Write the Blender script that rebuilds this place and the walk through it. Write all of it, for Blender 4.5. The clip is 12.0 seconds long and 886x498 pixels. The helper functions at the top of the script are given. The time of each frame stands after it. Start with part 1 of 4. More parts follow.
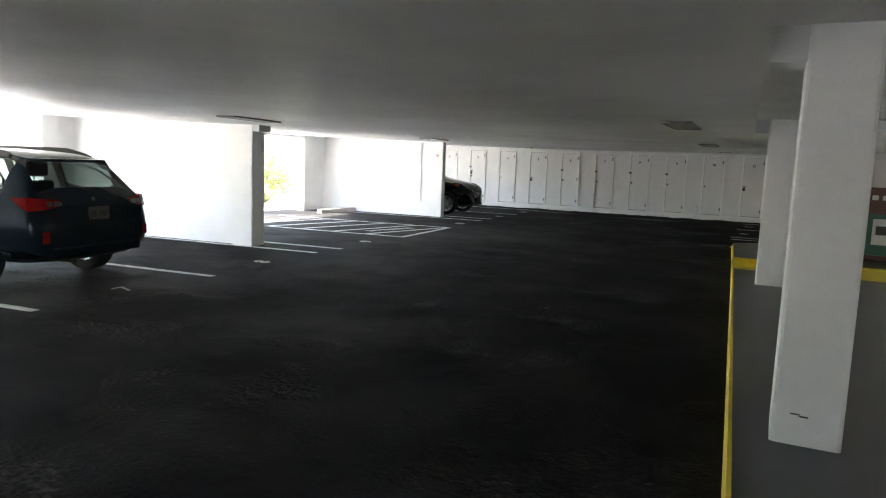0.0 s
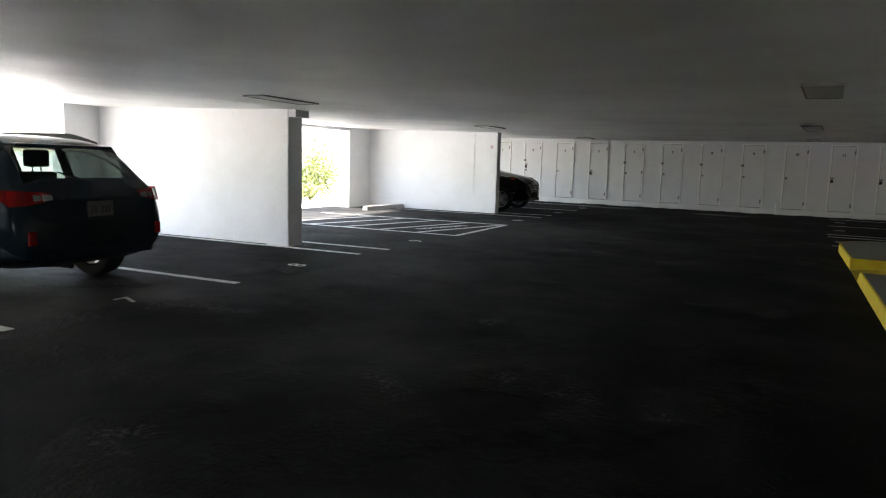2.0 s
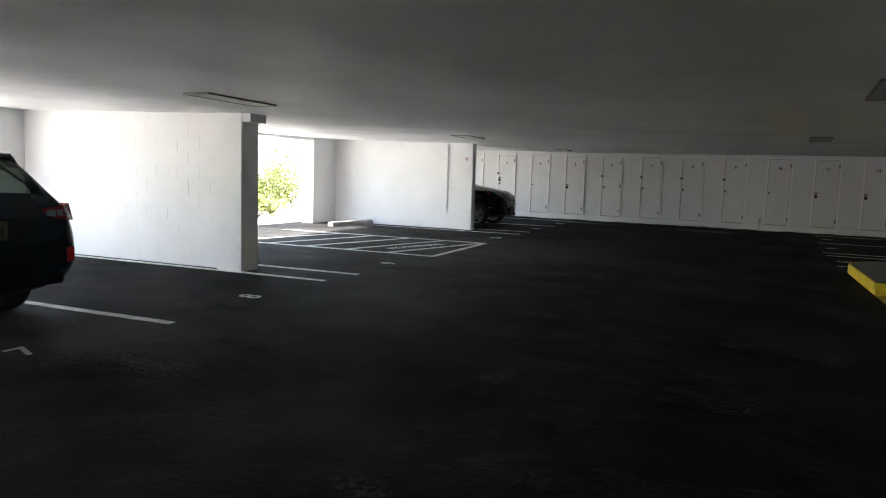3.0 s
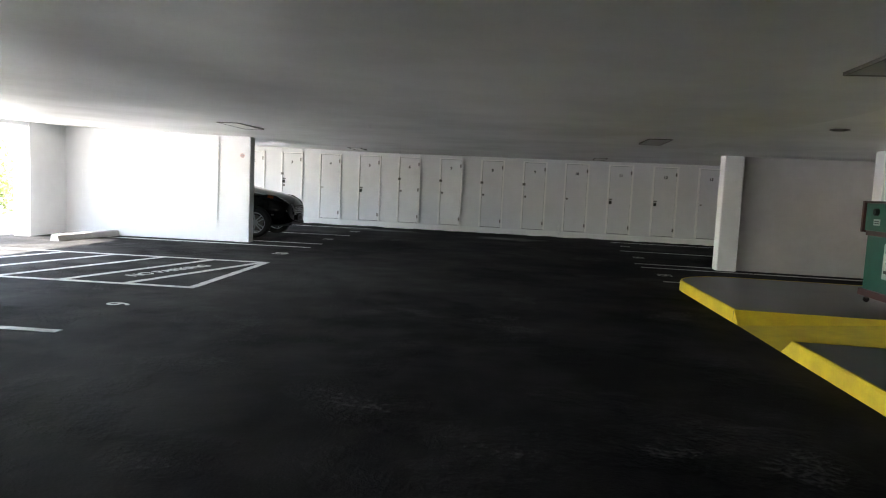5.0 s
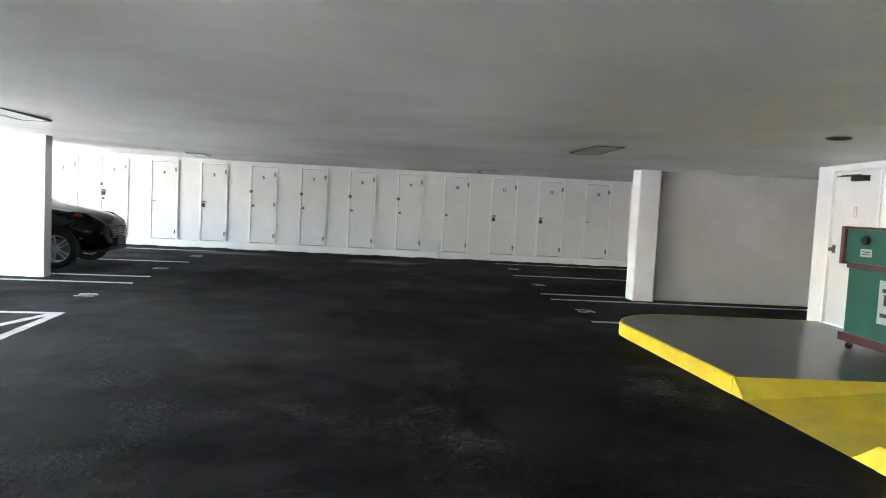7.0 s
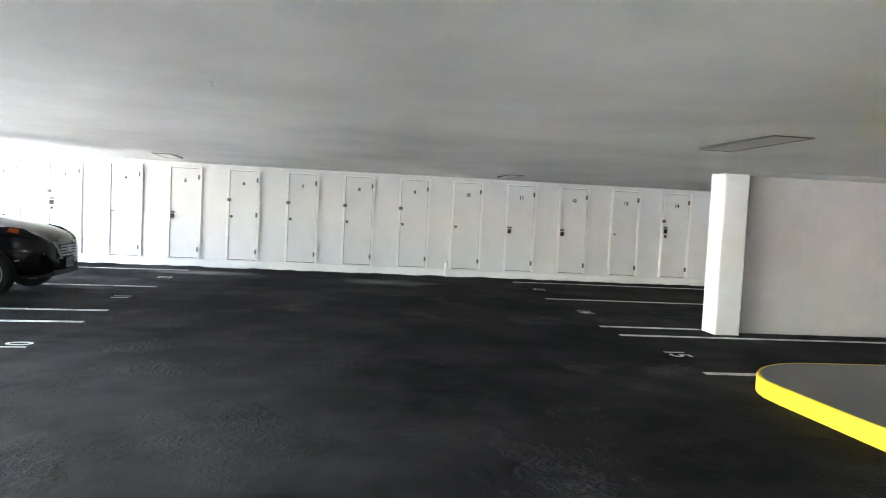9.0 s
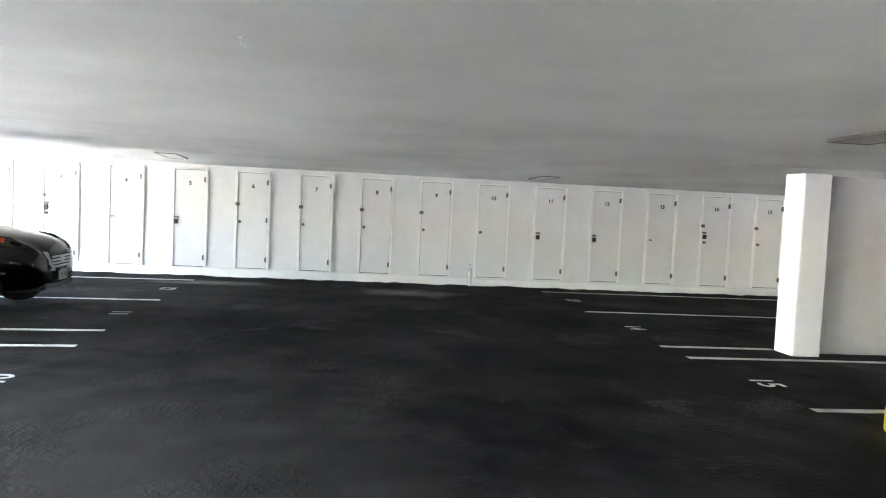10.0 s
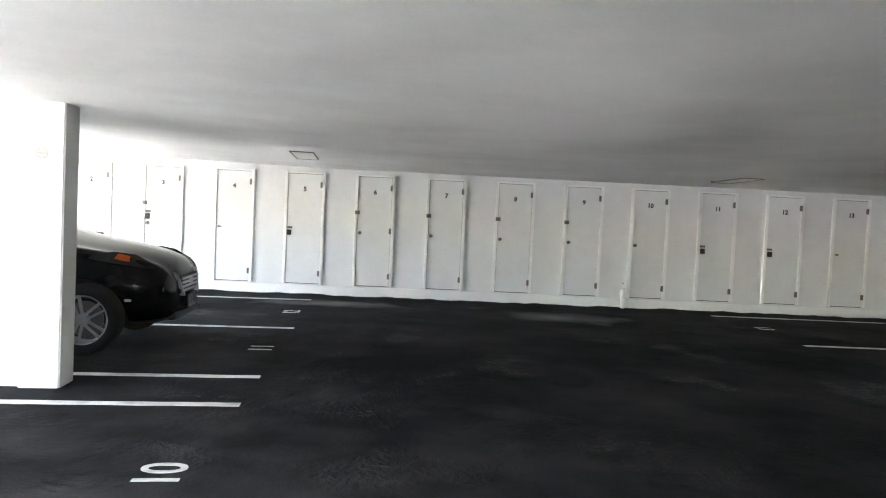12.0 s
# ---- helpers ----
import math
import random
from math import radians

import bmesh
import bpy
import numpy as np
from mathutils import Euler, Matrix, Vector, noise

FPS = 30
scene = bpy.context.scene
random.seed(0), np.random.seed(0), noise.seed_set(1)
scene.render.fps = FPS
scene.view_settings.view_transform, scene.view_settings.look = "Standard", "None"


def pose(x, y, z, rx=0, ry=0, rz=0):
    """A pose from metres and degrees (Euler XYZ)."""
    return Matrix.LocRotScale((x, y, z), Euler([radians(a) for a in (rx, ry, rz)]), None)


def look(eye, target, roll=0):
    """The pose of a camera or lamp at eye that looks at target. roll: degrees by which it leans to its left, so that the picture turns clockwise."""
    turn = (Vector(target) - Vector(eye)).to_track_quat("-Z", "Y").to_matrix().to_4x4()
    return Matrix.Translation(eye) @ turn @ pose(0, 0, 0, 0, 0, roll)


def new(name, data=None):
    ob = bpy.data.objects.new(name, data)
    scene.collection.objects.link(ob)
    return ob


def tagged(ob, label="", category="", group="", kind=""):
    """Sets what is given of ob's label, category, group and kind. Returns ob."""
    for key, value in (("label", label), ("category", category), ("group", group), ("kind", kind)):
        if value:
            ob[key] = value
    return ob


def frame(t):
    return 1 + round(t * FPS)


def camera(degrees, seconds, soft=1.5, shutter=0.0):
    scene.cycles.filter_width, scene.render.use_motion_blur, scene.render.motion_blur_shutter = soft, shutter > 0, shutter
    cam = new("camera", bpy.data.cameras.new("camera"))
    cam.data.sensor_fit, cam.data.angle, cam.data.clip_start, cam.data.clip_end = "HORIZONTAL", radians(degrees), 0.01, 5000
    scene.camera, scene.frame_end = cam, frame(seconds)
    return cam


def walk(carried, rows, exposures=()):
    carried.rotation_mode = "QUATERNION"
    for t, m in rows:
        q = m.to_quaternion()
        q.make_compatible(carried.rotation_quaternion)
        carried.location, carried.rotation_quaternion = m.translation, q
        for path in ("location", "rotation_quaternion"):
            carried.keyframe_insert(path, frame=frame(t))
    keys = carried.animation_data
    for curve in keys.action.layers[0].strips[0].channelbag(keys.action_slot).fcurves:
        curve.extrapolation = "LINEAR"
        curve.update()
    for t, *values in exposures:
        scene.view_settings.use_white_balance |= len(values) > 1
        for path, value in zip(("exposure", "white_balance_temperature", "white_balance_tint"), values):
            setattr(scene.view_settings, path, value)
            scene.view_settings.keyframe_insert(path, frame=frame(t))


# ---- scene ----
cam = camera(66.4, 12.0, soft=1.1)
PATH = [
    (0, (9.214, -5.974, 1.532), (8.349, -4.186, 1.292), 2.3),
    (0.5, (9.191, -5.851, 1.516), (8.274, -4.091, 1.271), 2.1),
    (1, (9.063, -5.583, 1.507), (8.133, -3.83, 1.252), 1.7),
    (1.5, (8.793, -5.195, 1.413), (7.826, -3.464, 1.151), 1.4),
    (2, (8.352, -4.689, 1.38), (7.365, -2.968, 1.129), 1.7),
    (2.5, (7.947, -4.21, 1.387), (6.956, -2.489, 1.152), 1.9),
    (3, (7.534, -3.626, 1.37), (6.634, -1.852, 1.16), 1.9),
    (3.5, (7.264, -3.082, 1.407), (6.607, -1.204, 1.204), 2.4),
    (3.7, (7.125, -2.866, 1.401), (6.547, -0.962, 1.202), 2.4),
    (5.3, (6.372, -0.748, 1.405), (6.111, 1.226, 1.221), 2.7),
    (5.5, (6.292, -0.533, 1.43), (6.064, 1.445, 1.244), 2.7),
    (6, (6.09, 0.134, 1.455), (5.919, 2.119, 1.274), 2.8),
    (6.5, (5.99, 0.803, 1.454), (5.949, 2.796, 1.299), 2.8),
    (7, (5.765, 1.523, 1.482), (5.887, 3.516, 1.354), 2.9),
    (7.2, (5.699, 1.786, 1.500), (5.863, 3.776, 1.380), 2.8),
    (9, (4.904, 3.98, 1.512), (5.122, 5.965, 1.409), 2.8),
    (9.5, (4.703, 4.573, 1.519), (4.918, 6.559, 1.42), 2.7),
    (10, (4.528, 5.141, 1.523), (4.742, 7.127, 1.429), 2.7),
    (10.5, (4.27, 5.726, 1.528), (4.485, 7.712, 1.438), 2.6),
    (11, (3.93, 6.249, 1.499), (4.138, 8.236, 1.412), 2.7),
    (11.5, (3.388, 6.839, 1.483), (3.551, 8.831, 1.4), 2.8),
    (12, (2.833, 7.287, 1.474), (2.908, 9.285, 1.398), 2.7),
]
walk(cam, [(t, look(eye, target, roll)) for t, eye, target, roll in PATH], exposures=[(0, 3.75, 6700, 11), (0.5, 3.4, 6700, 11), (1.5, 3.2, 6700, 11), (2.5, 3.1, 6700, 11), (3.7, 3.0, 6700, 11), (5.5, 4.1, 6550, 11), (7.0, 4.8, 6420, 10.5), (9.0, 5.35, 6450, 11), (11, 5.2, 6550, 11), (12, 4.85, 6600, 11)])

# ---- light ----
SUN_EL, SUN_AZ = radians(46), radians(255)   # azimuth the light comes from, counted from +y clockwise
world = bpy.data.worlds.new("sky")
scene.world = world
world.use_nodes = True
wn = world.node_tree.nodes
sky = wn.new("ShaderNodeTexSky")
sky.sky_type = "NISHITA"
sky.sun_disc = False
sky.sun_elevation, sky.sun_rotation = SUN_EL, SUN_AZ
wn["Background"].inputs[1].default_value = 0.15
world.node_tree.links.new(sky.outputs[0], wn["Background"].inputs[0])
sun = new("sun", bpy.data.lights.new("sun", "SUN"))
sun.data.energy, sun.data.angle, sun.data.color = 5.0, radians(0.5), (1.0, 0.95, 0.87)
away = Vector((math.sin(SUN_AZ) * math.cos(SUN_EL), math.cos(SUN_AZ) * math.cos(SUN_EL), math.sin(SUN_EL)))
sun.matrix_world = look(away * 60, (0, 0, 0))

# ---- materials ----
def material(name, colour, rough=0.6, metal=0.0, second=None, scale=3.0, grain=60.0, bump=0.15, depth=0.01, contrast=(0.35, 0.65), rough2=None, coat=0.0, grain_mix=0.12):
    """A painted or mineral surface: two colours in blotches, fine grain, relief."""
    m = bpy.data.materials.new(name)
    m.use_nodes = True
    n, l = m.node_tree.nodes, m.node_tree.links
    b = n["Principled BSDF"]
    b.inputs["Metallic"].default_value = metal
    b.inputs["Coat Weight"].default_value = coat
    co = n.new("ShaderNodeNewGeometry")
    big = n.new("ShaderNodeTexNoise")
    big.inputs["Scale"].default_value, big.inputs["Detail"].default_value, big.inputs["Roughness"].default_value = scale, 6, 0.62
    fine = n.new("ShaderNodeTexNoise")
    fine.inputs["Scale"].default_value, fine.inputs["Detail"].default_value = grain, 4
    for t in (big, fine):
        l.new(co.outputs["Position"], t.inputs["Vector"])
    ramp = n.new("ShaderNodeMapRange")
    ramp.inputs[1].default_value, ramp.inputs[2].default_value = contrast
    l.new(big.outputs[0], ramp.inputs[0])
    mix = n.new("ShaderNodeMix")
    mix.data_type = "RGBA"
    mix.inputs["A"].default_value = (*colour, 1)
    mix.inputs["B"].default_value = (*(second or [c * 0.85 for c in colour]), 1)
    l.new(ramp.outputs[0], mix.inputs["Factor"])
    g = n.new("ShaderNodeMix")
    g.data_type, g.blend_type = "RGBA", "OVERLAY"
    g.inputs["Factor"].default_value = grain_mix
    l.new(mix.outputs["Result"], g.inputs["A"])
    l.new(fine.outputs[0], g.inputs["B"])
    l.new(g.outputs["Result"], b.inputs["Base Color"])
    rr = n.new("ShaderNodeMapRange")
    rr.inputs[3].default_value, rr.inputs[4].default_value = rough, rough if rough2 is None else rough2
    l.new(ramp.outputs[0], rr.inputs[0])
    l.new(rr.outputs[0], b.inputs["Roughness"])
    if bump:
        bp = n.new("ShaderNodeBump")
        bp.inputs["Strength"].default_value, bp.inputs["Distance"].default_value = bump, depth
        l.new(fine.outputs[0], bp.inputs["Height"])
        l.new(bp.outputs[0], b.inputs["Normal"])
    return m


def second_relief(m, scale, strength, dist):
    """Adds a slow swell under the fine relief of a material."""
    n, l = m.node_tree.nodes, m.node_tree.links
    b = n["Principled BSDF"]
    t = n.new("ShaderNodeTexNoise")
    t.inputs["Scale"].default_value, t.inputs["Detail"].default_value = scale, 1
    co = n.new("ShaderNodeTexCoord")
    l.new(co.outputs["Object"], t.inputs["Vector"])
    bp = n.new("ShaderNodeBump")
    bp.inputs["Strength"].default_value, bp.inputs["Distance"].default_value = strength, dist
    l.new(t.outputs[0], bp.inputs["Height"])
    old = b.inputs["Normal"].links
    if old:
        l.new(old[0].from_socket, bp.inputs["Normal"])
    l.new(bp.outputs[0], b.inputs["Normal"])
    return m


asphalt = material("asphalt", (0.0098, 0.0100, 0.0112), 0.85, second=(0.026, 0.026, 0.027), scale=0.55, grain=70, bump=0.35, depth=0.008, rough2=0.65, grain_mix=0.4, contrast=(0.42, 0.72))
asphalt.node_tree.nodes["Principled BSDF"].inputs["Specular IOR Level"].default_value = 0.045
def crumble(m):
    """Ravelled patches: coarse relief where a slow mask says so."""
    n, l = m.node_tree.nodes, m.node_tree.links
    b = n["Principled BSDF"]
    co = n.new("ShaderNodeTexCoord")
    mask, chips = n.new("ShaderNodeTexNoise"), n.new("ShaderNodeTexNoise")
    mask.inputs["Scale"].default_value, mask.inputs["Detail"].default_value = 0.9, 4
    chips.inputs["Scale"].default_value, chips.inputs["Detail"].default_value, chips.inputs["Roughness"].default_value = 24.0, 4, 0.6
    cut, mul, bp = n.new("ShaderNodeMapRange"), n.new("ShaderNodeMath"), n.new("ShaderNodeBump")
    cut.inputs[1].default_value, cut.inputs[2].default_value, cut.inputs[3].default_value = 0.50, 0.66, 0.06
    mul.operation = "MULTIPLY"
    bp.inputs["Strength"].default_value, bp.inputs["Distance"].default_value = 1.0, 0.06
    for t in (mask, chips):
        l.new(co.outputs["Object"], t.inputs["Vector"])
    l.new(mask.outputs[0], cut.inputs[0])
    l.new(cut.outputs[0], mul.inputs[0])
    l.new(chips.outputs[0], mul.inputs[1])
    l.new(mul.outputs[0], bp.inputs["Height"])
    l.new(b.inputs["Normal"].links[0].from_socket, bp.inputs["Normal"])
    l.new(bp.outputs[0], b.inputs["Normal"])
    # Chips also turn paler, their highlights put into the colour.
    lift, mix = n.new("ShaderNodeMapRange"), n.new("ShaderNodeMix")
    lift.inputs[1].default_value, lift.inputs[2].default_value, lift.inputs[4].default_value = 0.42, 0.62, 0.7
    l.new(mul.outputs[0], lift.inputs[0])
    mix.data_type = "RGBA"
    mix.inputs["B"].default_value = (0.075, 0.075, 0.077, 1)
    l.new(lift.outputs[0], mix.inputs["Factor"])
    l.new(b.inputs["Base Color"].links[0].from_socket, mix.inputs["A"])
    l.new(mix.outputs["Result"], b.inputs["Base Color"])
crumble(asphalt)
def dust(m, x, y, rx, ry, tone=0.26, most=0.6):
    """A pale patch with a ragged outline: dried-water stain, worn asphalt, painted daylight."""
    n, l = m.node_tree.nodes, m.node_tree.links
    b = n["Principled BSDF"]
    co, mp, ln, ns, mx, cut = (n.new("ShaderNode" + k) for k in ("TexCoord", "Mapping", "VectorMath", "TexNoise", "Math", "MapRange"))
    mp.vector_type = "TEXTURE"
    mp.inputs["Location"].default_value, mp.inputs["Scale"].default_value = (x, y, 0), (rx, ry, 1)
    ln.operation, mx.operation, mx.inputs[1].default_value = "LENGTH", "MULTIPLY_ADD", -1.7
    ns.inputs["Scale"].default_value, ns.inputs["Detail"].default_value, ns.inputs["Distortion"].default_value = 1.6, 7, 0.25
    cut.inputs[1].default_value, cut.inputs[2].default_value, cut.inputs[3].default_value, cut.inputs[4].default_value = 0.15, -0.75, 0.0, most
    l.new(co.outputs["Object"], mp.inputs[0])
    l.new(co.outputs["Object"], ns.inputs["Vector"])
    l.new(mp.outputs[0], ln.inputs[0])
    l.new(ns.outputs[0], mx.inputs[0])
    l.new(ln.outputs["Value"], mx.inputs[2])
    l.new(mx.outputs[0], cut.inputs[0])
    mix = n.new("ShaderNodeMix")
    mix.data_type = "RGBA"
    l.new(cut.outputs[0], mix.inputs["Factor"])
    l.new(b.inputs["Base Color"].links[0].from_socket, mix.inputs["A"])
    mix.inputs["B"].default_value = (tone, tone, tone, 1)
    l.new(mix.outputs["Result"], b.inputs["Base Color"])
dust(asphalt, 5.3, 18.4, 1.1, 0.8)
# Worn grey asphalt on the left, lifted further for light from the bays.
dust(asphalt, 2.6, 8.0, 3.4, 4.5, 0.06, 0.75)
dust(asphalt, 3.6, 3.0, 2.0, 3.0, 0.045, 0.6)
# Floor of the hatched bay: daylight from the opening put into the colour.
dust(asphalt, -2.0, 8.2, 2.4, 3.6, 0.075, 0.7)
dust(asphalt, 1.3, 19.0, 1.6, 0.5)
panel_paint = material("locker_panel_paint", (0.71, 0.715, 0.73), 0.5, second=(0.66, 0.665, 0.68), scale=1.2, grain=60, bump=0.12, depth=0.003)
line_paint = material("line_paint", (0.62, 0.62, 0.61), 0.7, second=(0.30, 0.30, 0.30), scale=6, grain=80, bump=0.3, contrast=(0.48, 0.75), grain_mix=0.3)
white_wall = material("white_wall_paint", (0.79, 0.80, 0.81), 0.55, second=(0.73, 0.74, 0.745), scale=1.2, grain=70, bump=0.2, depth=0.004)
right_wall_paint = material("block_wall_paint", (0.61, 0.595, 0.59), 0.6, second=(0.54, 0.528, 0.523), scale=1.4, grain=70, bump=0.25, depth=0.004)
ceiling_paint = second_relief(material("ceiling_paint", (0.82, 0.83, 0.83), 0.50, second=(0.69, 0.70, 0.69), scale=0.45, contrast=(0.42, 0.66), grain=45, bump=0.12, depth=0.004, rough2=0.62), 0.33, 0.5, 0.40)
second_relief(ceiling_paint, 1.0, 0.22, 0.06)
door_paint = material("door_paint", (0.70, 0.705, 0.72), 0.42, second=(0.66, 0.665, 0.68), scale=2.0, grain=40, bump=0.05, depth=0.002)
trim_paint = material("trim_paint", (0.84, 0.84, 0.83), 0.4, scale=3, second=(0.78, 0.78, 0.77), grain=50, bump=0.05, depth=0.002)
yellow = material("yellow_kerb_paint", (0.72, 0.55, 0.03), 0.5, second=(0.60, 0.44, 0.03), scale=4, grain=60, bump=0.25, depth=0.004)
deck = material("grey_deck_paint", (0.054, 0.058, 0.064), 0.30, second=(0.064, 0.068, 0.075), scale=1.1, grain=60, bump=0.12, depth=0.003, rough2=0.36, contrast=(0.2, 0.8))
concrete = material("concrete", (0.45, 0.44, 0.42), 0.85, second=(0.33, 0.32, 0.31), scale=2.5, grain=50, bump=0.4)
ground_mat = material("pale_ground", (0.74, 0.71, 0.67), 0.9, second=(0.64, 0.61, 0.56), scale=0.4, grain=30, bump=0.4)
steel = material("dark_steel", (0.16, 0.15, 0.14), 0.4, 0.8, scale=20, bump=0.05)
brass = material("dull_brass", (0.24, 0.21, 0.17), 0.35, 0.9, scale=20, bump=0.05)
black = material("black_plastic", (0.010, 0.010, 0.0105), 0.6, scale=12, bump=0.1, depth=0.002)
rubber = material("tyre_rubber", (0.013, 0.013, 0.013), 0.8, scale=9, bump=0.3, depth=0.004)
alloy = material("alloy", (0.38, 0.39, 0.40), 0.35, 0.9, scale=10, bump=0.02)
blue_paint = material("dark_blue_car_paint", (0.009, 0.019, 0.032), 0.16, 0.2, second=(0.012, 0.023, 0.036), scale=2, grain=300, bump=0.0, coat=0.08)
black_paint = material("black_car_paint", (0.0035, 0.0035, 0.004), 0.14, 0.0, second=(0.0045, 0.0045, 0.005), scale=2, grain=300, bump=0.0, coat=0.05)
for paint, gloss in ((blue_paint, 0.28), (black_paint, 0.14)):
    paint.node_tree.nodes["Principled BSDF"].inputs["Specular IOR Level"].default_value = gloss
red_lens = material("red_lens", (0.42, 0.015, 0.015), 0.15, scale=40, bump=0.0, coat=0.6)
clear_lens = material("clear_lens", (0.55, 0.55, 0.55), 0.15, 0.4, scale=30, bump=0.0, coat=0.6)
smoked_lens = material("smoked_lens", (0.05, 0.05, 0.052), 0.12, 0.2, scale=30, bump=0.0, coat=0.4)
amber_lens = material("amber_lens", (0.62, 0.12, 0.03), 0.15, scale=30, bump=0.0, coat=0.6)
plate_white = material("plate_white", (0.5, 0.52, 0.52), 0.45, scale=15, bump=0.0)
# White number plates, coloured dark grey so that they render dim.
plate_grey = material("dim_number_plate", (0.11, 0.115, 0.115), 0.45, second=(0.07, 0.075, 0.075), scale=25, bump=0.0)
cloth = material("seat_cloth", (0.03, 0.03, 0.032), 0.9, scale=20, bump=0.2)
green = material("green_laminate", (0.012, 0.075, 0.055), 0.4, second=(0.016, 0.09, 0.066), scale=3, grain=50, bump=0.08, depth=0.002)
maroon = material("maroon_wood", (0.085, 0.03, 0.03), 0.45, second=(0.06, 0.022, 0.022), scale=5, grain=40, bump=0.1, depth=0.002)
lens = material("lamp_lens", (0.33, 0.33, 0.32), 0.35, second=(0.27, 0.27, 0.26), scale=6, grain=120, bump=0.3, depth=0.003)
lens_white = material("lamp_lens_white", (0.85, 0.85, 0.82), 0.4, second=(0.78, 0.78, 0.75), scale=6, grain=120, bump=0.3, depth=0.003)
leaf_mat = material("leaf", (0.20, 0.25, 0.07), 0.5, second=(0.32, 0.33, 0.11), scale=5, grain=30, bump=0.1)
bark = material("bark", (0.16, 0.11, 0.07), 0.9, scale=8, bump=0.5)
ink = material("sign_ink", (0.03, 0.03, 0.03), 0.5, scale=20, bump=0.0)
pink = material("sign_pink", (0.62, 0.30, 0.27), 0.5, scale=20, bump=0.0)


def glass_material(name, tint):
    m = bpy.data.materials.new(name)
    m.use_nodes = True
    n, l = m.node_tree.nodes, m.node_tree.links
    n.remove(n["Principled BSDF"])
    tr, gl, mx = n.new("ShaderNodeBsdfTransparent"), n.new("ShaderNodeBsdfGlossy"), n.new("ShaderNodeMixShader")
    lw, pw, sc = n.new("ShaderNodeLayerWeight"), n.new("ShaderNodeMath"), n.new("ShaderNodeMath")
    tr.inputs[0].default_value = (*tint, 1)
    gl.inputs["Roughness"].default_value = 0.02
    pw.operation, pw.inputs[1].default_value = "POWER", 5.0
    sc.operation, sc.inputs[1].default_value, sc.inputs[2].default_value = "MULTIPLY_ADD", 0.9, 0.05
    lw.inputs[0].default_value = 0.5
    l.new(lw.outputs["Facing"], pw.inputs[0])
    l.new(pw.outputs[0], sc.inputs[0])
    l.new(sc.outputs[0], mx.inputs[0])
    l.new(tr.outputs[0], mx.inputs[1])
    l.new(gl.outputs[0], mx.inputs[2])
    l.new(mx.outputs[0], n["Material Output"].inputs[0])
    return m


car_glass = glass_material("car_glass", (0.32, 0.37, 0.35))

# ---- mesh helpers ----
def bm_box(bm, lo, hi, mat=0):
    """An axis-aligned box in bm, from corner lo to corner hi."""
    v = [bm.verts.new((x, y, z)) for x in (lo[0], hi[0]) for y in (lo[1], hi[1]) for z in (lo[2], hi[2])]
    for q in ((0, 1, 3, 2), (4, 6, 7, 5), (0, 4, 5, 1), (2, 3, 7, 6), (0, 2, 6, 4), (1, 5, 7, 3)):
        bm.faces.new([v[i] for i in q]).material_index = mat
    return v


def finish(bm, name, mats, bevel=0.0, parent=None, at=None, smooth=False, segments=2):
    if bevel:
        bmesh.ops.bevel(bm, geom=bm.edges[:], offset=bevel, segments=segments, affect="EDGES", profile=0.6, clamp_overlap=True)
    bmesh.ops.recalc_face_normals(bm, faces=bm.faces[:])
    me = bpy.data.meshes.new(name)
    bm.to_mesh(me)
    bm.free()
    for m in mats:
        me.materials.append(m)
    if smooth:
        for p in me.polygons:
            p.use_smooth = True
    ob = new(name, me)
    if parent is not None:
        ob.parent = parent
    if at is not None:
        ob.matrix_basis = at
    return ob


def box(name, lo, hi, mat, bevel=0.004, parent=None, at=None):
    bm = bmesh.new()
    bm_box(bm, lo, hi)
    return finish(bm, name, [mat], bevel, parent, at)


def boxes(name, list_of, mat, bevel=0.004, parent=None, at=None):
    bm = bmesh.new()
    for lo, hi in list_of:
        bm_box(bm, lo, hi)
    return finish(bm, name, [mat], bevel, parent, at)


def rod(name, a, b, r, mat, parent=None, sides=12, r2=None, at=None, bevel=0.0):
    a, b = Vector(a), Vector(b)
    bm = bmesh.new()
    m = Matrix.Translation((a + b) / 2) @ (b - a).to_track_quat("Z", "Y").to_matrix().to_4x4()
    bmesh.ops.create_cone(bm, cap_ends=True, segments=sides, radius1=r, radius2=r if r2 is None else r2, depth=(b - a).length, matrix=m)
    return finish(bm, name, [mat], bevel, parent, at)


def prism(name, outline, z0, z1, mat, bevel=0.004, parent=None, at=None):
    """An upright slab over a flat outline."""
    bm = bmesh.new()
    low = [bm.verts.new((x, y, z0)) for x, y in outline]
    top = [bm.verts.new((x, y, z1)) for x, y in outline]
    bm.faces.new(low[::-1])
    bm.faces.new(top)
    for i in range(len(low)):
        j = (i + 1) % len(low)
        bm.faces.new((low[i], low[j], top[j], top[i]))
    return finish(bm, name, [mat], bevel, parent, at)


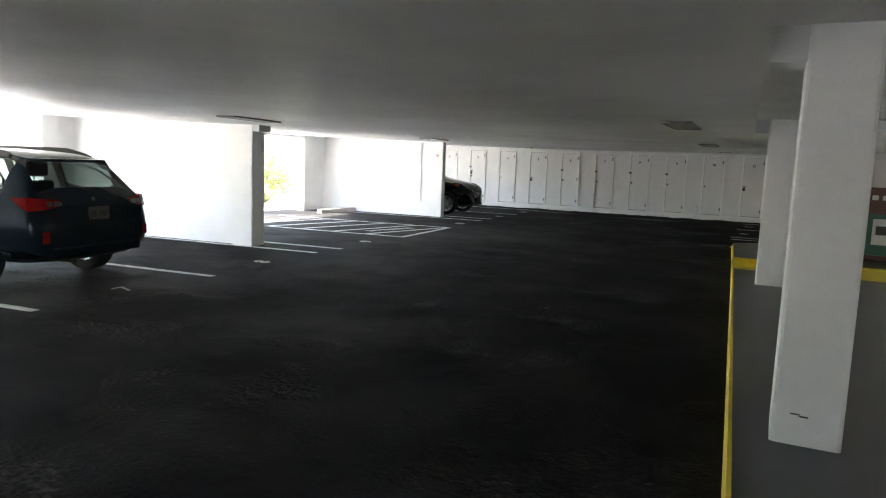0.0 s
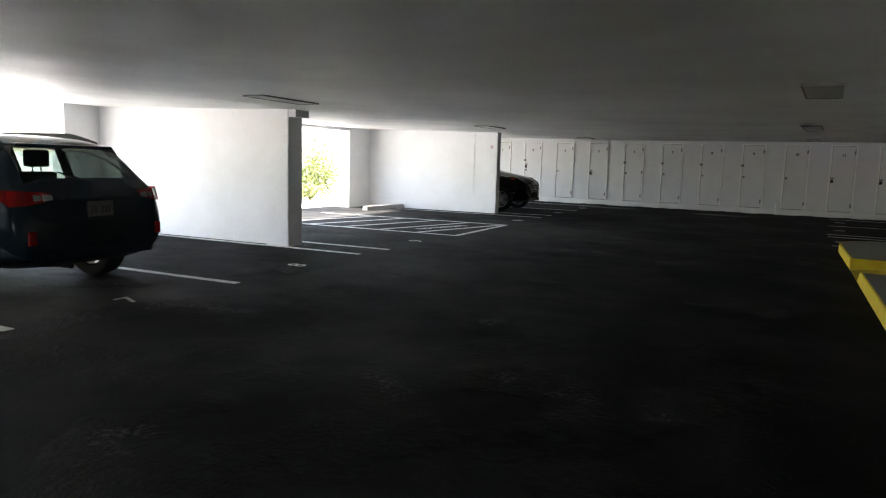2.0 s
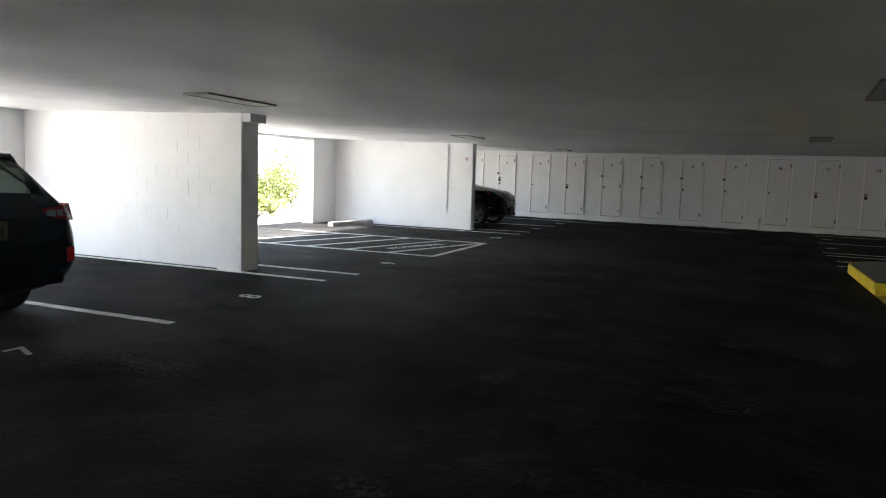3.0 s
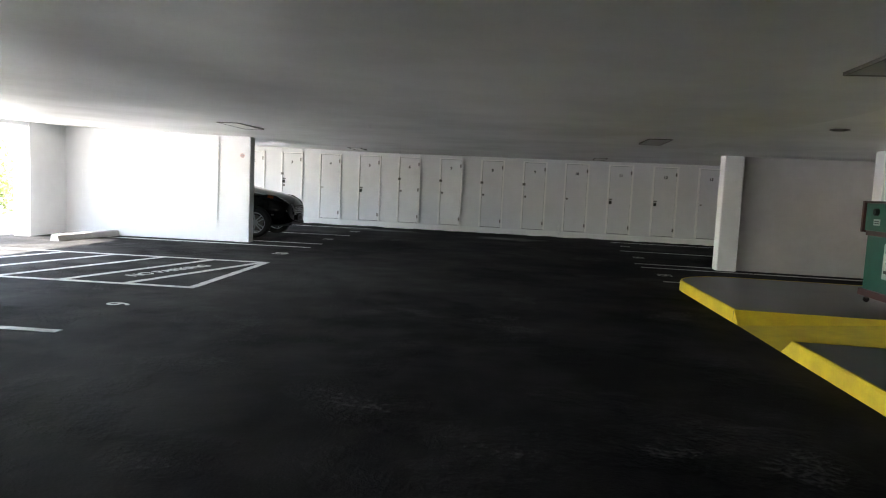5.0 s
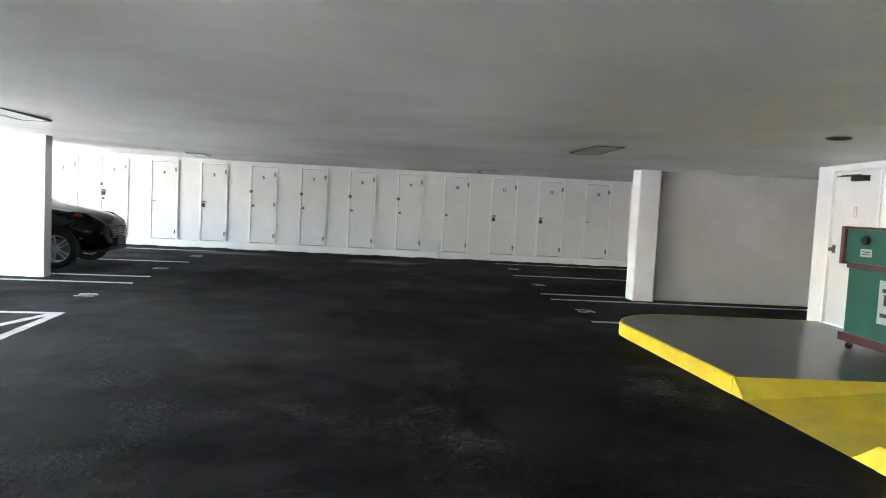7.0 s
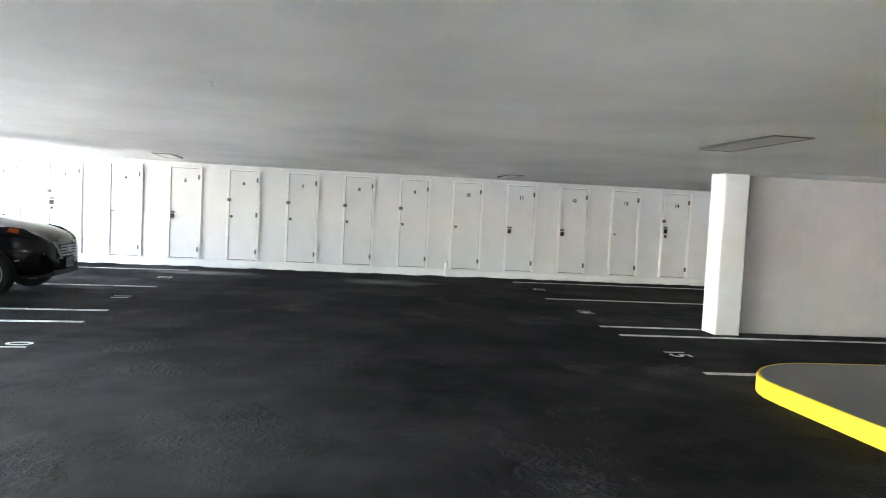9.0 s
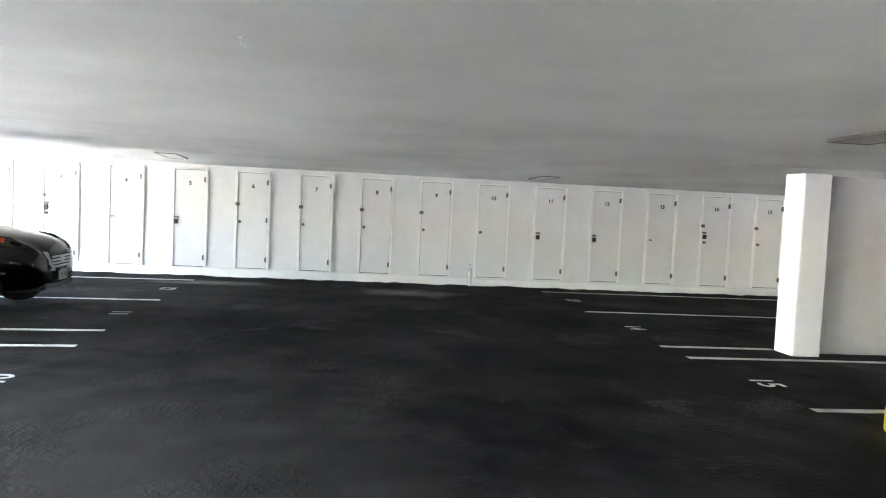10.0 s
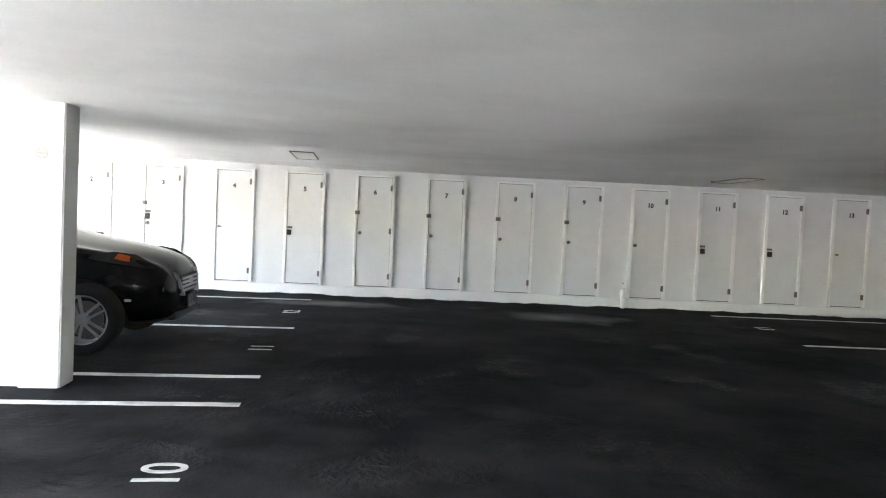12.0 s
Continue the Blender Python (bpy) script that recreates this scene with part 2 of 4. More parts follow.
def lettering(name, text, size, m, mat, parent=None, extrude=0.002, bold=0.0, width=1.0):
    cu = bpy.data.curves.new(name, "FONT")
    cu.body, cu.size, cu.align_x, cu.align_y, cu.extrude, cu.offset = text, size, "CENTER", "CENTER", extrude, bold
    tmp = new(name, cu)
    me = bpy.data.meshes.new_from_object(tmp.evaluated_get(bpy.context.evaluated_depsgraph_get()))
    bpy.data.objects.remove(tmp)
    bpy.data.curves.remove(cu)
    me.materials.clear()
    me.materials.append(mat)
    ob = new(name, me)
    if parent is not None:
        ob.parent = parent
    ob.matrix_basis = m @ Matrix.Diagonal((width, 1, 1, 1))
    return ob


def empty(name, m, label, category, group="", kind=""):
    ob = new(name)
    ob.matrix_basis = m
    return tagged(ob, label, category, group, kind)


# The stalls beside the open side lie in a grid turned a little against the locker wall.
TURN = 5.0
SIDE = pose(0, 12.8, 0, 0, 0, TURN)
def ceil_edge(y):
    """Where the low ceiling ends beside the walkway."""
    return 9.115 - (y + 2.0) * 0.036


def ceil_z(y):
    return 2.13 if y < 5 else 2.13 + (y - 5) * 0.0175


# ---- setting: floor, ground, ceiling ----
ground = box("ground", (-900, -900, -0.4), (900, 900, -0.03), ground_mat, 0)
tagged(ground, "pale sunlit ground outside the garage", "ground", kind="structure")
road = tagged(prism("floor", [(-5.6, 20.3), (-2.3, -14), (15.0, -14), (15.0, 20.3)], -0.3, 0.0, asphalt, 0), "black sealed asphalt garage floor with worn patches", "floor", kind="structure")

bm = bmesh.new()
rows_y = [-14, -8, -2, 3, 5, 9, 12.2, 12.3, 17, 20.6]
left = lambda y: -4.62 - (y - 12.8) * math.tan(radians(TURN))
for z_up in (0.0, 0.5):
    line = [[bm.verts.new((x, y, ceil_z(y) + rise + z_up)) for x, rise in ((left(y), 0.10), (1.2, 0.0), (ceil_edge(y) if y < 12.25 else 15.0, 0.0))] for y in rows_y]
    for a, c in zip(line, line[1:]):
        bm.faces.new((a[0], a[1], c[1], c[0]))
        bm.faces.new((a[1], a[2], c[2], c[1]))
bmesh.ops.bridge_loops(bm, edges=[e for e in bm.edges if e.is_boundary])
ceiling = tagged(finish(bm, "ceiling", [ceiling_paint]), "uneven white plaster ceiling with a satin sheen", "ceiling", kind="structure")
bm = bmesh.new()
rows_y = [(-14, 2.31), (8.6, 2.31), (12.2, ceil_z(12.2) + 0.002)]
for z_up in (0.0, 0.44):
    line = [[bm.verts.new((x, y, z + z_up)) for x in (ceil_edge(y) + 0.002, 15.0)] for y, z in rows_y]
    for p, q in zip(line, line[1:]):
        bm.faces.new((p[0], p[1], q[1], q[0]))
bmesh.ops.bridge_loops(bm, edges=[e for e in bm.edges if e.is_boundary])
ceiling_b = tagged(finish(bm, "ceiling_walkway", [ceiling_paint]), "raised white plaster ceiling over the walkway", "ceiling", kind="structure")

# ---- setting: walls ----
wall_locker = tagged(box("wall_north", (-5.6, 20.0, -0.02), (15.0, 20.3, 2.7), panel_paint, 0), "white painted wall behind the storage lockers", "wall", kind="structure")
# South of the block wall it is unseen, added to stop stray light.
tagged(box("wall_east", (14.2, 10.742, 0), (14.5, 19.998, 2.6), white_wall, 0), "white painted end wall, with an unseen stretch added against stray light", "wall", kind="structure")
tagged(box("wall_walkway", (11.55, -14, 0), (11.8, 9.43, 2.33), white_wall, 0), "white wall beside the walkway", "wall", kind="structure")
tagged(boxes("wall_walkway_end", [((11.55, 10.42, 0), (11.8, 10.74, 2.33)), ((11.55, 9.432, 2.24), (11.8, 10.418, 2.33)), ((11.802, 10.54, 0), (14.5, 10.74, 2.33))], white_wall, 0), "white wall round the walkway door", "wall", kind="structure")
# Behind the viewpoint: the opening's width is set by the light it lets in.
tagged(boxes("wall_south_unseen", [((-3.4, -14, 0), (6.5, -13.8, 2.2)), ((8.9, -14, 0), (11.54, -13.8, 2.2))], white_wall, 0), "unseen white wall at the south end, its opening sized to let in light", "wall", kind="structure")
# outer wall stubs and lintels on the open side
SOUTH_V = -27
# The long southern run is out of view, closed to cut the light.
stubs = [(-1.12, 1.2), (-10.15, -8.6), (-28.0, -17.2), (6.2, 7.6)]
outer = [((-4.55, a, -0.02), (-4.2, b, 2.6)) for a, b in stubs]
tagged(boxes("wall_west", outer, white_wall, 0.004, at=SIDE), "white outer wall piers between the open bays, and an unseen run closed against light", "wall", kind="structure")
tagged(box("lintel", (-4.57, SOUTH_V, 2.24), (-4.22, 7.8, 3.2), white_wall, 0, at=SIDE), "white edge beam over the open bays", "beam", kind="structure")

# beams over the walkway
for y, name in ((-2.05, "beam_1"), (3.87, "beam_2")):
    tagged(box(name, (ceil_edge(y) + 0.01, y, ceil_z(y) + 0.002), (11.548, y + 0.34, 2.312), white_wall, 0.008), "white painted cross beam over the walkway", "beam", kind="structure")


# ---- locker doors ----
def locker_door(number, x, lock, middle_hinge=False):
    w, h, z0 = 0.74, 2.08, 0.225
    d = empty("locker_door", pose(x, 20.0, z0), f"white painted storage locker door, closed, numbered {number}", "door", "locker doors along the wall")
    t = 0.055
    boxes("frame", [((0, -0.040, 0), (t, 0, h)), ((w - t, -0.040, 0), (w, 0, h)), ((t + 0.001, -0.034, h - 0.03), (w - t - 0.001, 0, h))], trim_paint, 0.004, d)
    box("leaf", (t + 0.007, -0.020, 0.012), (w - t - 0.005, -0.004, h - 0.038), door_paint, 0.003, d)
    # Black backing sheet, added so that the gap round the leaf looks dark.
    box("gap", (t, -0.003, 0.0), (w - t, -0.0005, h - 0.031), black, 0, d)
    for z in (0.20, 1.85) + ((1.05,) if middle_hinge else ()):
        boxes("hinge", [((w - t - 0.035, -0.043, z - 0.05), (w - t - 0.004, -0.0205, z + 0.05)), ((w - t - 0.010, -0.054, z - 0.055), (w - t + 0.006, -0.0405, z + 0.055))], steel, 0.003, d)
    kx = t + 0.055
    if lock in ("knob", "both", "plate"):
        rod("knob", (kx, -0.020, 1.0), (kx, -0.065, 1.0), 0.013, steel, d)
        rod("knob_head", (kx, -0.062, 1.0), (kx, -0.092, 1.0), 0.030, steel, d, 16, 0.022, bevel=0.004)
        rod("rose", (kx, -0.0205, 1.0), (kx, -0.028, 1.0), 0.034, steel, d, 16)
    if lock == "small":
        rod("knob", (kx, -0.020, 1.0), (kx, -0.060, 1.0), 0.016, brass, d, 14, 0.022, bevel=0.003)
        box("latch", (kx - 0.01, -0.04, 0.985), (kx + 0.05, -0.0205, 1.012), brass, 0.003, d)
    if lock in ("plate", "hasp", "both"):
        box("hasp", (t - 0.045, -0.054, 1.34), (t + 0.045, -0.0405, 1.41), steel, 0.004, d)
        boxes("hasp_staple", [((t - 0.012, -0.074, 1.355), (t + 0.02, -0.0545, 1.395))], steel, 0.003, d)
    if lock in ("padlock", "both"):
        z = 1.0 if lock == "padlock" else 1.18
        box("padlock", (kx - 0.045, -0.075, z - 0.10), (kx + 0.035, -0.030, z + 0.0), black, 0.008, d)
        bm = bmesh.new()
        ring = []
        for i in range(9):
            a = math.pi * i / 8
            c = Vector((kx - 0.005 + 0.025 * math.cos(a), -0.052, z + 0.02 + 0.03 * math.sin(a)))
            ring.append([bm.verts.new(c + Vector((0.007 * math.cos(b) * math.cos(a), 0.007 * math.sin(b), 0.007 * math.cos(b) * math.sin(a)))) for b in (0, 1.57, 3.14, 4.71)])
        for p, q in zip(ring, ring[1:]):
            for j in range(4):
                bm.faces.new((p[j], p[(j + 1) % 4], q[(j + 1) % 4], q[j]))
        finish(bm, "shackle", [steel], 0, d)
        box("hasp", (kx - 0.05, -0.030, z + 0.02), (kx + 0.05, -0.0205, z + 0.06), steel, 0.003, d)
    lettering("number", number, 0.115, pose(w / 2, -0.0225, 1.76, 90, 0, 0), ink, d, 0.001, 0.005)
    return d


LOCKS = {2: "hasp", 3: "both", 4: "small", 5: "padlock", 6: "plate", 7: "plate", 8: "plate", 9: "plate", 10: "knob", 11: "padlock", 12: "padlock", 13: "small", 14: "both", 15: "plate"}
for i, lock in LOCKS.items():
    locker_door(str(i), -0.97 + 1.300 * (i - 4) + (0.03 if 6 < i < 10 else 0.0), lock, i == 6)
# plinth under the lockers and battens between them
tagged(boxes("baseboard", [((-5.0, 19.955, 0.0), (6.70, 19.999, 0.21)), ((6.78, 19.962, 0.0), (14.19, 19.999, 0.185))], white_wall, 0.006), "white painted plinth under the lockers", "plinth", kind="structure")
# asphalt drawn up against the plinth, with an uneven top
rnd = random.Random(5)
bm = bmesh.new()
prev = None
for i in range(96):
    x = -4.9 + 19.0 * i / 95
    top = 0.040 + rnd.uniform(-0.012, 0.014)
    ring = [bm.verts.new((x, 19.60 + rnd.uniform(-0.03, 0.03), 0.001)), bm.verts.new((x, 19.948, top)), bm.verts.new((x, 19.953, 0.001))]
    if prev:
        for j in range(3):
            bm.faces.new((prev[j], prev[(j + 1) % 3], ring[(j + 1) % 3], ring[j]))
    else:
        bm.faces.new(ring)
    prev = ring
bm.faces.new(prev[::-1])
tagged(finish(bm, "floor_upstand", [asphalt]), "black asphalt drawn up unevenly against the locker plinth", "floor", kind="structure")
pipe = empty("drain_pipe", pose(6.74, 19.95, 0), "short white painted standpipe at the locker wall", "pipe")
rod("pipe", (0, -0.05, 0), (0, -0.05, 0.36), 0.042, white_wall, pipe, 14)
rod("cap", (0, -0.05, 0.36), (0.03, -0.05, 0.42), 0.048, white_wall, pipe, 14, 0.02)
for z in (0.16, 0.28):
    box("bracket", (-0.05, -0.012, z), (0.05, 0.0, z + 0.03), white_wall, 0.003, pipe)
rod("tap", (0.0, 0.0, 0.50), (0.0, -0.05, 0.50), 0.012, brass, pipe)

# ---- columns ----
def column(name, x, y, w, d, z0, z1, label, mat=white_wall):
    c = empty(name, pose(x, y, z0), label, "column", kind="structure")
    bm = bmesh.new()
    vs = bm_box(bm, (0, 0, 0), (w, d, z1 - z0))
    up = [e for e in bm.edges if abs(e.verts[0].co.z - e.verts[1].co.z) > 0.5]
    bmesh.ops.bevel(bm, geom=up, offset=0.022, segments=2, affect="EDGES", profile=0.5)
    finish(bm, "shaft", [mat], 0, c)
    return c
col = column("column_1", 9.30, -2.06, 0.34, 0.36, 0.15, 2.312, "white square concrete column with chamfered edges on the walkway")
boxes("scuff", [((0.09, -0.0012, 0.165), (0.135, 0.0005, 0.172)), ((0.13, -0.0012, 0.155), (0.175, 0.0005, 0.163))], black, 0, col)
column("column_2", 9.08, 3.85, 0.33, 0.36, 0.15, 2.312, "white square concrete column with chamfered edges on the walkway")
column("column_3", 9.80, 12.98, 0.37, 0.40, 0.0, ceil_z(13) + 0.03, "white square concrete column at the end of a block wall")

# ---- walkway platform with a rounded end and a yellow ramp ----
kerb = lambda y: 9.12 - (y + 2.5) * 0.050
def kerb_run(y0, y1):
    return [(kerb(y0), y0), (kerb(y1), y1)]
near = [(kerb(-14), -14), (11.549, -14), (11.549, 5.40), (kerb(5.40), 5.40)]
arc = [(9.5 + 1.0 * math.cos(a), 9.5 + 1.0 * math.sin(a)) for a in [radians(180 - 9 * i) for i in range(11)]]
arc[0] = (kerb(9.4) - 0.012, 9.4)
far = [(kerb(7.06), 7.06)] + arc + [(11.549, 10.5), (11.549, 7.06)]
plat = empty("platform", pose(0, 0, 0), "raised grey painted walkway with a bright yellow kerb", "walkway", kind="structure")
def rim(outline_open, name):
    """The yellow painted kerb face, a thin skin with a narrow band on the top edge."""
    bm = bmesh.new()
    prev = None
    for i, (x, y) in enumerate(outline_open):
        a = Vector(outline_open[max(i - 1, 0)])
        b = Vector(outline_open[min(i + 1, len(outline_open) - 1)])
        t = (b - a).normalized()
        nrm = Vector((-t.y, t.x))
        prof = [(0.012, 0.0), (0.010, 0.135), (0.0, 0.153), (-0.022, 0.1545), (-0.022, 0.05)]
        ring = [bm.verts.new((x + nrm.x * o, y + nrm.y * o, z)) for o, z in prof]
        if prev:
            for j in range(4):
                bm.faces.new((prev[j], prev[j + 1], ring[j + 1], ring[j]))
        prev = ring
    return finish(bm, name, [yellow], 0, plat)
prism("deck_slab", near, 0.001, 0.15, deck, 0, plat)
prism("deck_slab", far, 0.001, 0.15, deck, 0, plat)
rim(kerb_run(-14, 5.40), "kerb_face")
rim([(kerb(7.06), 7.06)] + arc + [(11.54, 10.5)], "kerb_face")
# ramp with sloping flanks
bm = bmesh.new()
foot = [bm.verts.new((kerb(y) - 0.012, y, 0.003)) for y in (5.60, 6.86)]
head = [bm.verts.new((kerb(6.2) + 2.4, y, 0.153)) for y in (5.401, 7.059)]
lip = [bm.verts.new((kerb(y) - 0.002, y, 0.152)) for y in (5.401, 7.059)]
toe = [bm.verts.new((kerb(y) - 0.012, y, 0.003)) for y in (5.401, 7.059)]
bm.faces.new((foot[0], head[0], head[1], foot[1]))
for i in (0, 1):
    bm.faces.new((foot[i], lip[i], head[i]))
    bm.faces.new((foot[i], toe[i], lip[i]))
finish(bm, "ramp", [yellow], 0, plat)
prism("deck_slab", [(kerb(6.2) + 2.4, 5.402), (11.549, 5.402), (11.549, 7.058), (kerb(6.2) + 2.4, 7.058)], 0.001, 0.1495, deck, 0, plat)

# ---- walkway door, closer, lectern ----
door = empty("door_1", pose(11.56, 9.48, 0.16), "white painted walkway door, closed, with an overhead closer", "door", kind="structure")
box("leaf", (0.01, 0, 0), (0.055, 0.89, 2.04), door_paint, 0.003, door)
boxes("frame", [((-0.03, -0.045, -0.008), (0.09, -0.003, 2.075)), ((-0.03, 0.893, -0.008), (0.09, 0.935, 2.075)), ((-0.03, -0.002, 2.043), (0.09, 0.892, 2.075))], trim_paint, 0.004, door)
rod("knob", (0.01, 0.82, 1.0), (-0.06, 0.82, 1.0), 0.028, steel, door, 16, 0.024, bevel=0.004)
box("lock_plate", (0.002, 0.79, 0.95), (0.012, 0.85, 1.06), steel, 0.002, door)
box("closer", (-0.06, 0.22, 1.90), (0.008, 0.50, 1.97), black, 0.008, door)
boxes("closer_arm", [((-0.05, 0.30, 1.962), (-0.03, 0.80, 1.975)), ((-0.045, 0.34, 1.977), (-0.028, 0.72, 1.987))], black, 0.002, door)
boxes("notice", [((0.0065, 0.42, 1.44), (0.0095, 0.432, 1.58)), ((0.0065, 0.47, 1.47), (0.0095, 0.482, 1.56)), ((0.0065, 0.433, 1.56), (0.0095, 0.469, 1.572)), ((0.0065, 0.433, 1.44), (0.0095, 0.469, 1.45))], pink, 0, door)
box("hinge", (-0.01, -0.002, 1.70), (0.0095, 0.02, 1.82), steel, 0.002, door)

def lectern(m):
    s = empty("valet_stand", m, "green and maroon wheeled valet stand with white notices", "stand")
    box("base", (-0.04, -0.04, 0.09), (0.58, 1.04, 0.18), maroon, 0.01, s)
    box("body", (0, 0, 0.18), (0.54, 1.0, 0.92), green, 0.006, s)
    boxes("band", [((-0.018, -0.018, 0.88), (0.558, 1.018, 0.945))], maroon, 0.006, s)
    box("head", (-0.03, -0.03, 0.946), (0.55, 1.03, 1.30), green, 0.008, s)
    boxes("head_trim", [((-0.06, 1.031, 0.92), (0.57, 1.09, 1.33)), ((-0.06, -0.09, 0.92), (0.57, -0.031, 1.33)), ((-0.05, -0.03, 1.301), (0.57, 1.03, 1.33))], maroon, 0.008, s)
    for i, y in enumerate((0.22, 0.62)):
        box("notice", (-0.034, y, 1.02), (-0.0305, y + 0.17, 1.10), plate_white, 0, s)
        boxes("writing", [((-0.036, y + 0.02, 1.04), (-0.0345, y + 0.15, 1.05)), ((-0.036, y + 0.02, 1.065), (-0.0345, y + 0.15, 1.075))], ink, 0, s)
    rod("knob", (-0.03, 0.70, 1.19), (-0.075, 0.70, 1.19), 0.05, black, s, 16, 0.045, bevel=0.006)
    box("sign", (-0.005, 0.22, 0.36), (-0.0005, 0.50, 0.80), plate_white, 0, s)
    boxes("emblem", [((-0.008, 0.30, 0.55), (-0.0055, 0.42, 0.66)), ((-0.008, 0.27, 0.68), (-0.0055, 0.45, 0.72)), ((-0.008, 0.26, 0.43), (-0.0055, 0.46, 0.47))], ink, 0, s)
    box("notice_end", (0.14, -0.006, 0.36), (0.40, -0.0005, 0.80), plate_white, 0, s)
    boxes("emblem", [((0.19, -0.009, 0.53), (0.35, -0.0065, 0.68))], ink, 0, s)
    for i in range(3):
        box("notice", (0.08 + 0.15 * i, -0.097, 1.12), (0.17 + 0.15 * i, -0.0905, 1.20), plate_white, 0, s)
    for x in (0.04, 0.50):
        for y in (0.05, 0.95):
            rod("castor", (x, y - 0.014, 0.036), (x, y + 0.014, 0.036), 0.036, black, s, 14)
            box("castor_fork", (x - 0.018, y - 0.02, 0.05), (x + 0.018, y + 0.02, 0.092), steel, 0.003, s)
    return s
lectern(pose(10.62, 7.58, 0.1505))
down = empty("downlight", pose(9.85, 7.77, 2.31), "dark round recessed downlight in the walkway ceiling", "lamp")
rod("ring", (0, 0, -0.012), (0, 0, 0.0), 0.11, steel, down, 24, bevel=0.003)
rod("cup", (0, 0, -0.016), (0, 0, -0.0125), 0.08, black, down, 24)

hook = empty("ceiling_hook", pose(4.0, 7.87, ceil_z(7.87)), "small white painted hook screwed into the ceiling", "hook")
rod("shank", (0, 0, 0.005), (0, 0, -0.022), 0.004, white_wall, hook)
rod("bend", (0, 0, -0.02), (0.014, 0.008, -0.032), 0.004, white_wall, hook)
rod("plate", (0, 0, 0.002), (0, 0, -0.005), 0.012, white_wall, hook, 16)

# ---- ceiling lamps (switched off) ----
def troffer(x, y, turn, w, d, mat, label):
    t = empty("ceiling_lamp", pose(x, y, ceil_z(y) - 0.001, 0, 0, turn), label, "lamp", "flush ceiling lamps")
    e = 0.014
    boxes("frame", [((-w, -d, -0.018), (-w + e, d, 0.01)), ((w - e, -d, -0.018), (w, d, 0.01)), ((-w + e + 0.001, -d, -0.018), (w - e - 0.001, -d + e, 0.01)), ((-w + e + 0.001, d - e, -0.018), (w - e - 0.001, d, 0.01))], steel, 0.003, t)
    box("diffuser", (-w + 0.016, -d + 0.016, -0.014), (w - 0.016, d - 0.016, 0.01), mat, 0.003, t)
for x, y, turn, mat in ((8.18, 2.42, 0, lens), (7.91, 9.15, 0, lens), (7.7, 17.6, 0, lens_white), (2.15, 1.9, 5, lens), (1.77, 8.68, 5, lens_white), (1.2, 16.85, 5, lens_white)):
    troffer(x, y, turn, 0.16, 0.56, mat, "flush rectangular ceiling lamp with a thin frame, unlit")

# ---- stall markings ----
def stripe(name, lo, hi, z=0.0, at=None, parent=None):
    """A line of thick paint with slightly ragged edges."""
    bm = bmesh.new()
    a, b = Vector(lo), Vector(hi)
    t = (b - a).normalized()
    n = Vector((-t.y, t.x))
    k = max(4, int((b - a).length / 0.12))
    rows = []
    for i in range(k + 1):
        p = a + (b - a) * i / k
        w0, w1 = 0.05 + random.uniform(-0.006, 0.006), 0.05 + random.uniform(-0.006, 0.006)
        rows.append([bm.verts.new((*(p + n * w0), 0.004)), bm.verts.new((*(p - n * w1), 0.004)), bm.verts.new((*(p + n * w0), 0.0005)), bm.verts.new((*(p - n * w1), 0.0005))])
    for p, q in zip(rows, rows[1:]):
        bm.faces.new((p[0], p[1], q[1], q[0]))
        bm.faces.new((p[2], p[0], q[0], q[2]))
        bm.faces.new((p[1], p[3], q[3], q[1]))
    return finish(bm, name, [line_paint], 0, parent, at)
def stall_line(lo, hi, at=None):
    return tagged(stripe("stall_line", lo, hi, at=at), "worn white painted stall line on the asphalt", "marking", "stall lines", "structure")
for v, u1 in ((-17.6, 1.6), (-14.92, 1.63), (-12.42, 1.66), (-9.60, 1.48), (-8.87, 1.56), (-0.42, 1.49), (0.51, 1.51), (3.30, 1.55), (6.46, 1.55)):
    stall_line((-4.0, v), (u1, v), SIDE)
for y, x0, x1 in ((19.52, 8.29, 14.0), (16.5, 8.28, 14.0), (13.40, 8.27, 9.79), (12.72, 8.31, 14.0)):
    stall_line((x0, y), (x1, y))
stall_line((8.40, 10.56), (9.4, 10.56))
hatch = empty("hatched_bay", SIDE, "white hatched no-parking bay painted on the asphalt", "marking", kind="structure")
for a, b in (((-3.6, -6.23), (1.60, -6.23)), ((-3.6, -3.33), (1.58, -3.33)), ((1.55, -6.19), (1.53, -3.37))):
    stripe("edge_line", a, b, parent=hatch)
for u in (0.66, -0.20, -1.06, -1.92, -2.78):
    stripe("diagonal", (u, -6.17), (u + 0.80, -3.39), parent=hatch)
lettering("writing", "NO PARKING", 0.28, pose(0.62, -4.85, 0.003, 0, 0, 73), line_paint, hatch, 0.0012, 0.004, 0.92)
def stall_number(text, x, y, turn, size=0.36):
    o = lettering("stall_number", text, size, pose(x, y, 0.003, 0, 0, turn), line_paint, None, 0.0012, 0.003)
    tagged(o, f"white stall number {text} painted on the asphalt", "marking", "stall numbers", "structure")
for text, x, y in (("12", 0.95, 17.75), ("11", 1.17, 14.80), ("10", 1.47, 11.07), ("9", 2.01, 5.41), ("8", 2.35, 1.97), ("7", 2.63, -0.68)):
    stall_number(text, x, y, 90 + TURN)
for text, x, y in (("13", 8.54, 18.11), ("14", 8.51, 14.86), ("15", 8.56, 11.54)):
    stall_number(text, x, y, -90)

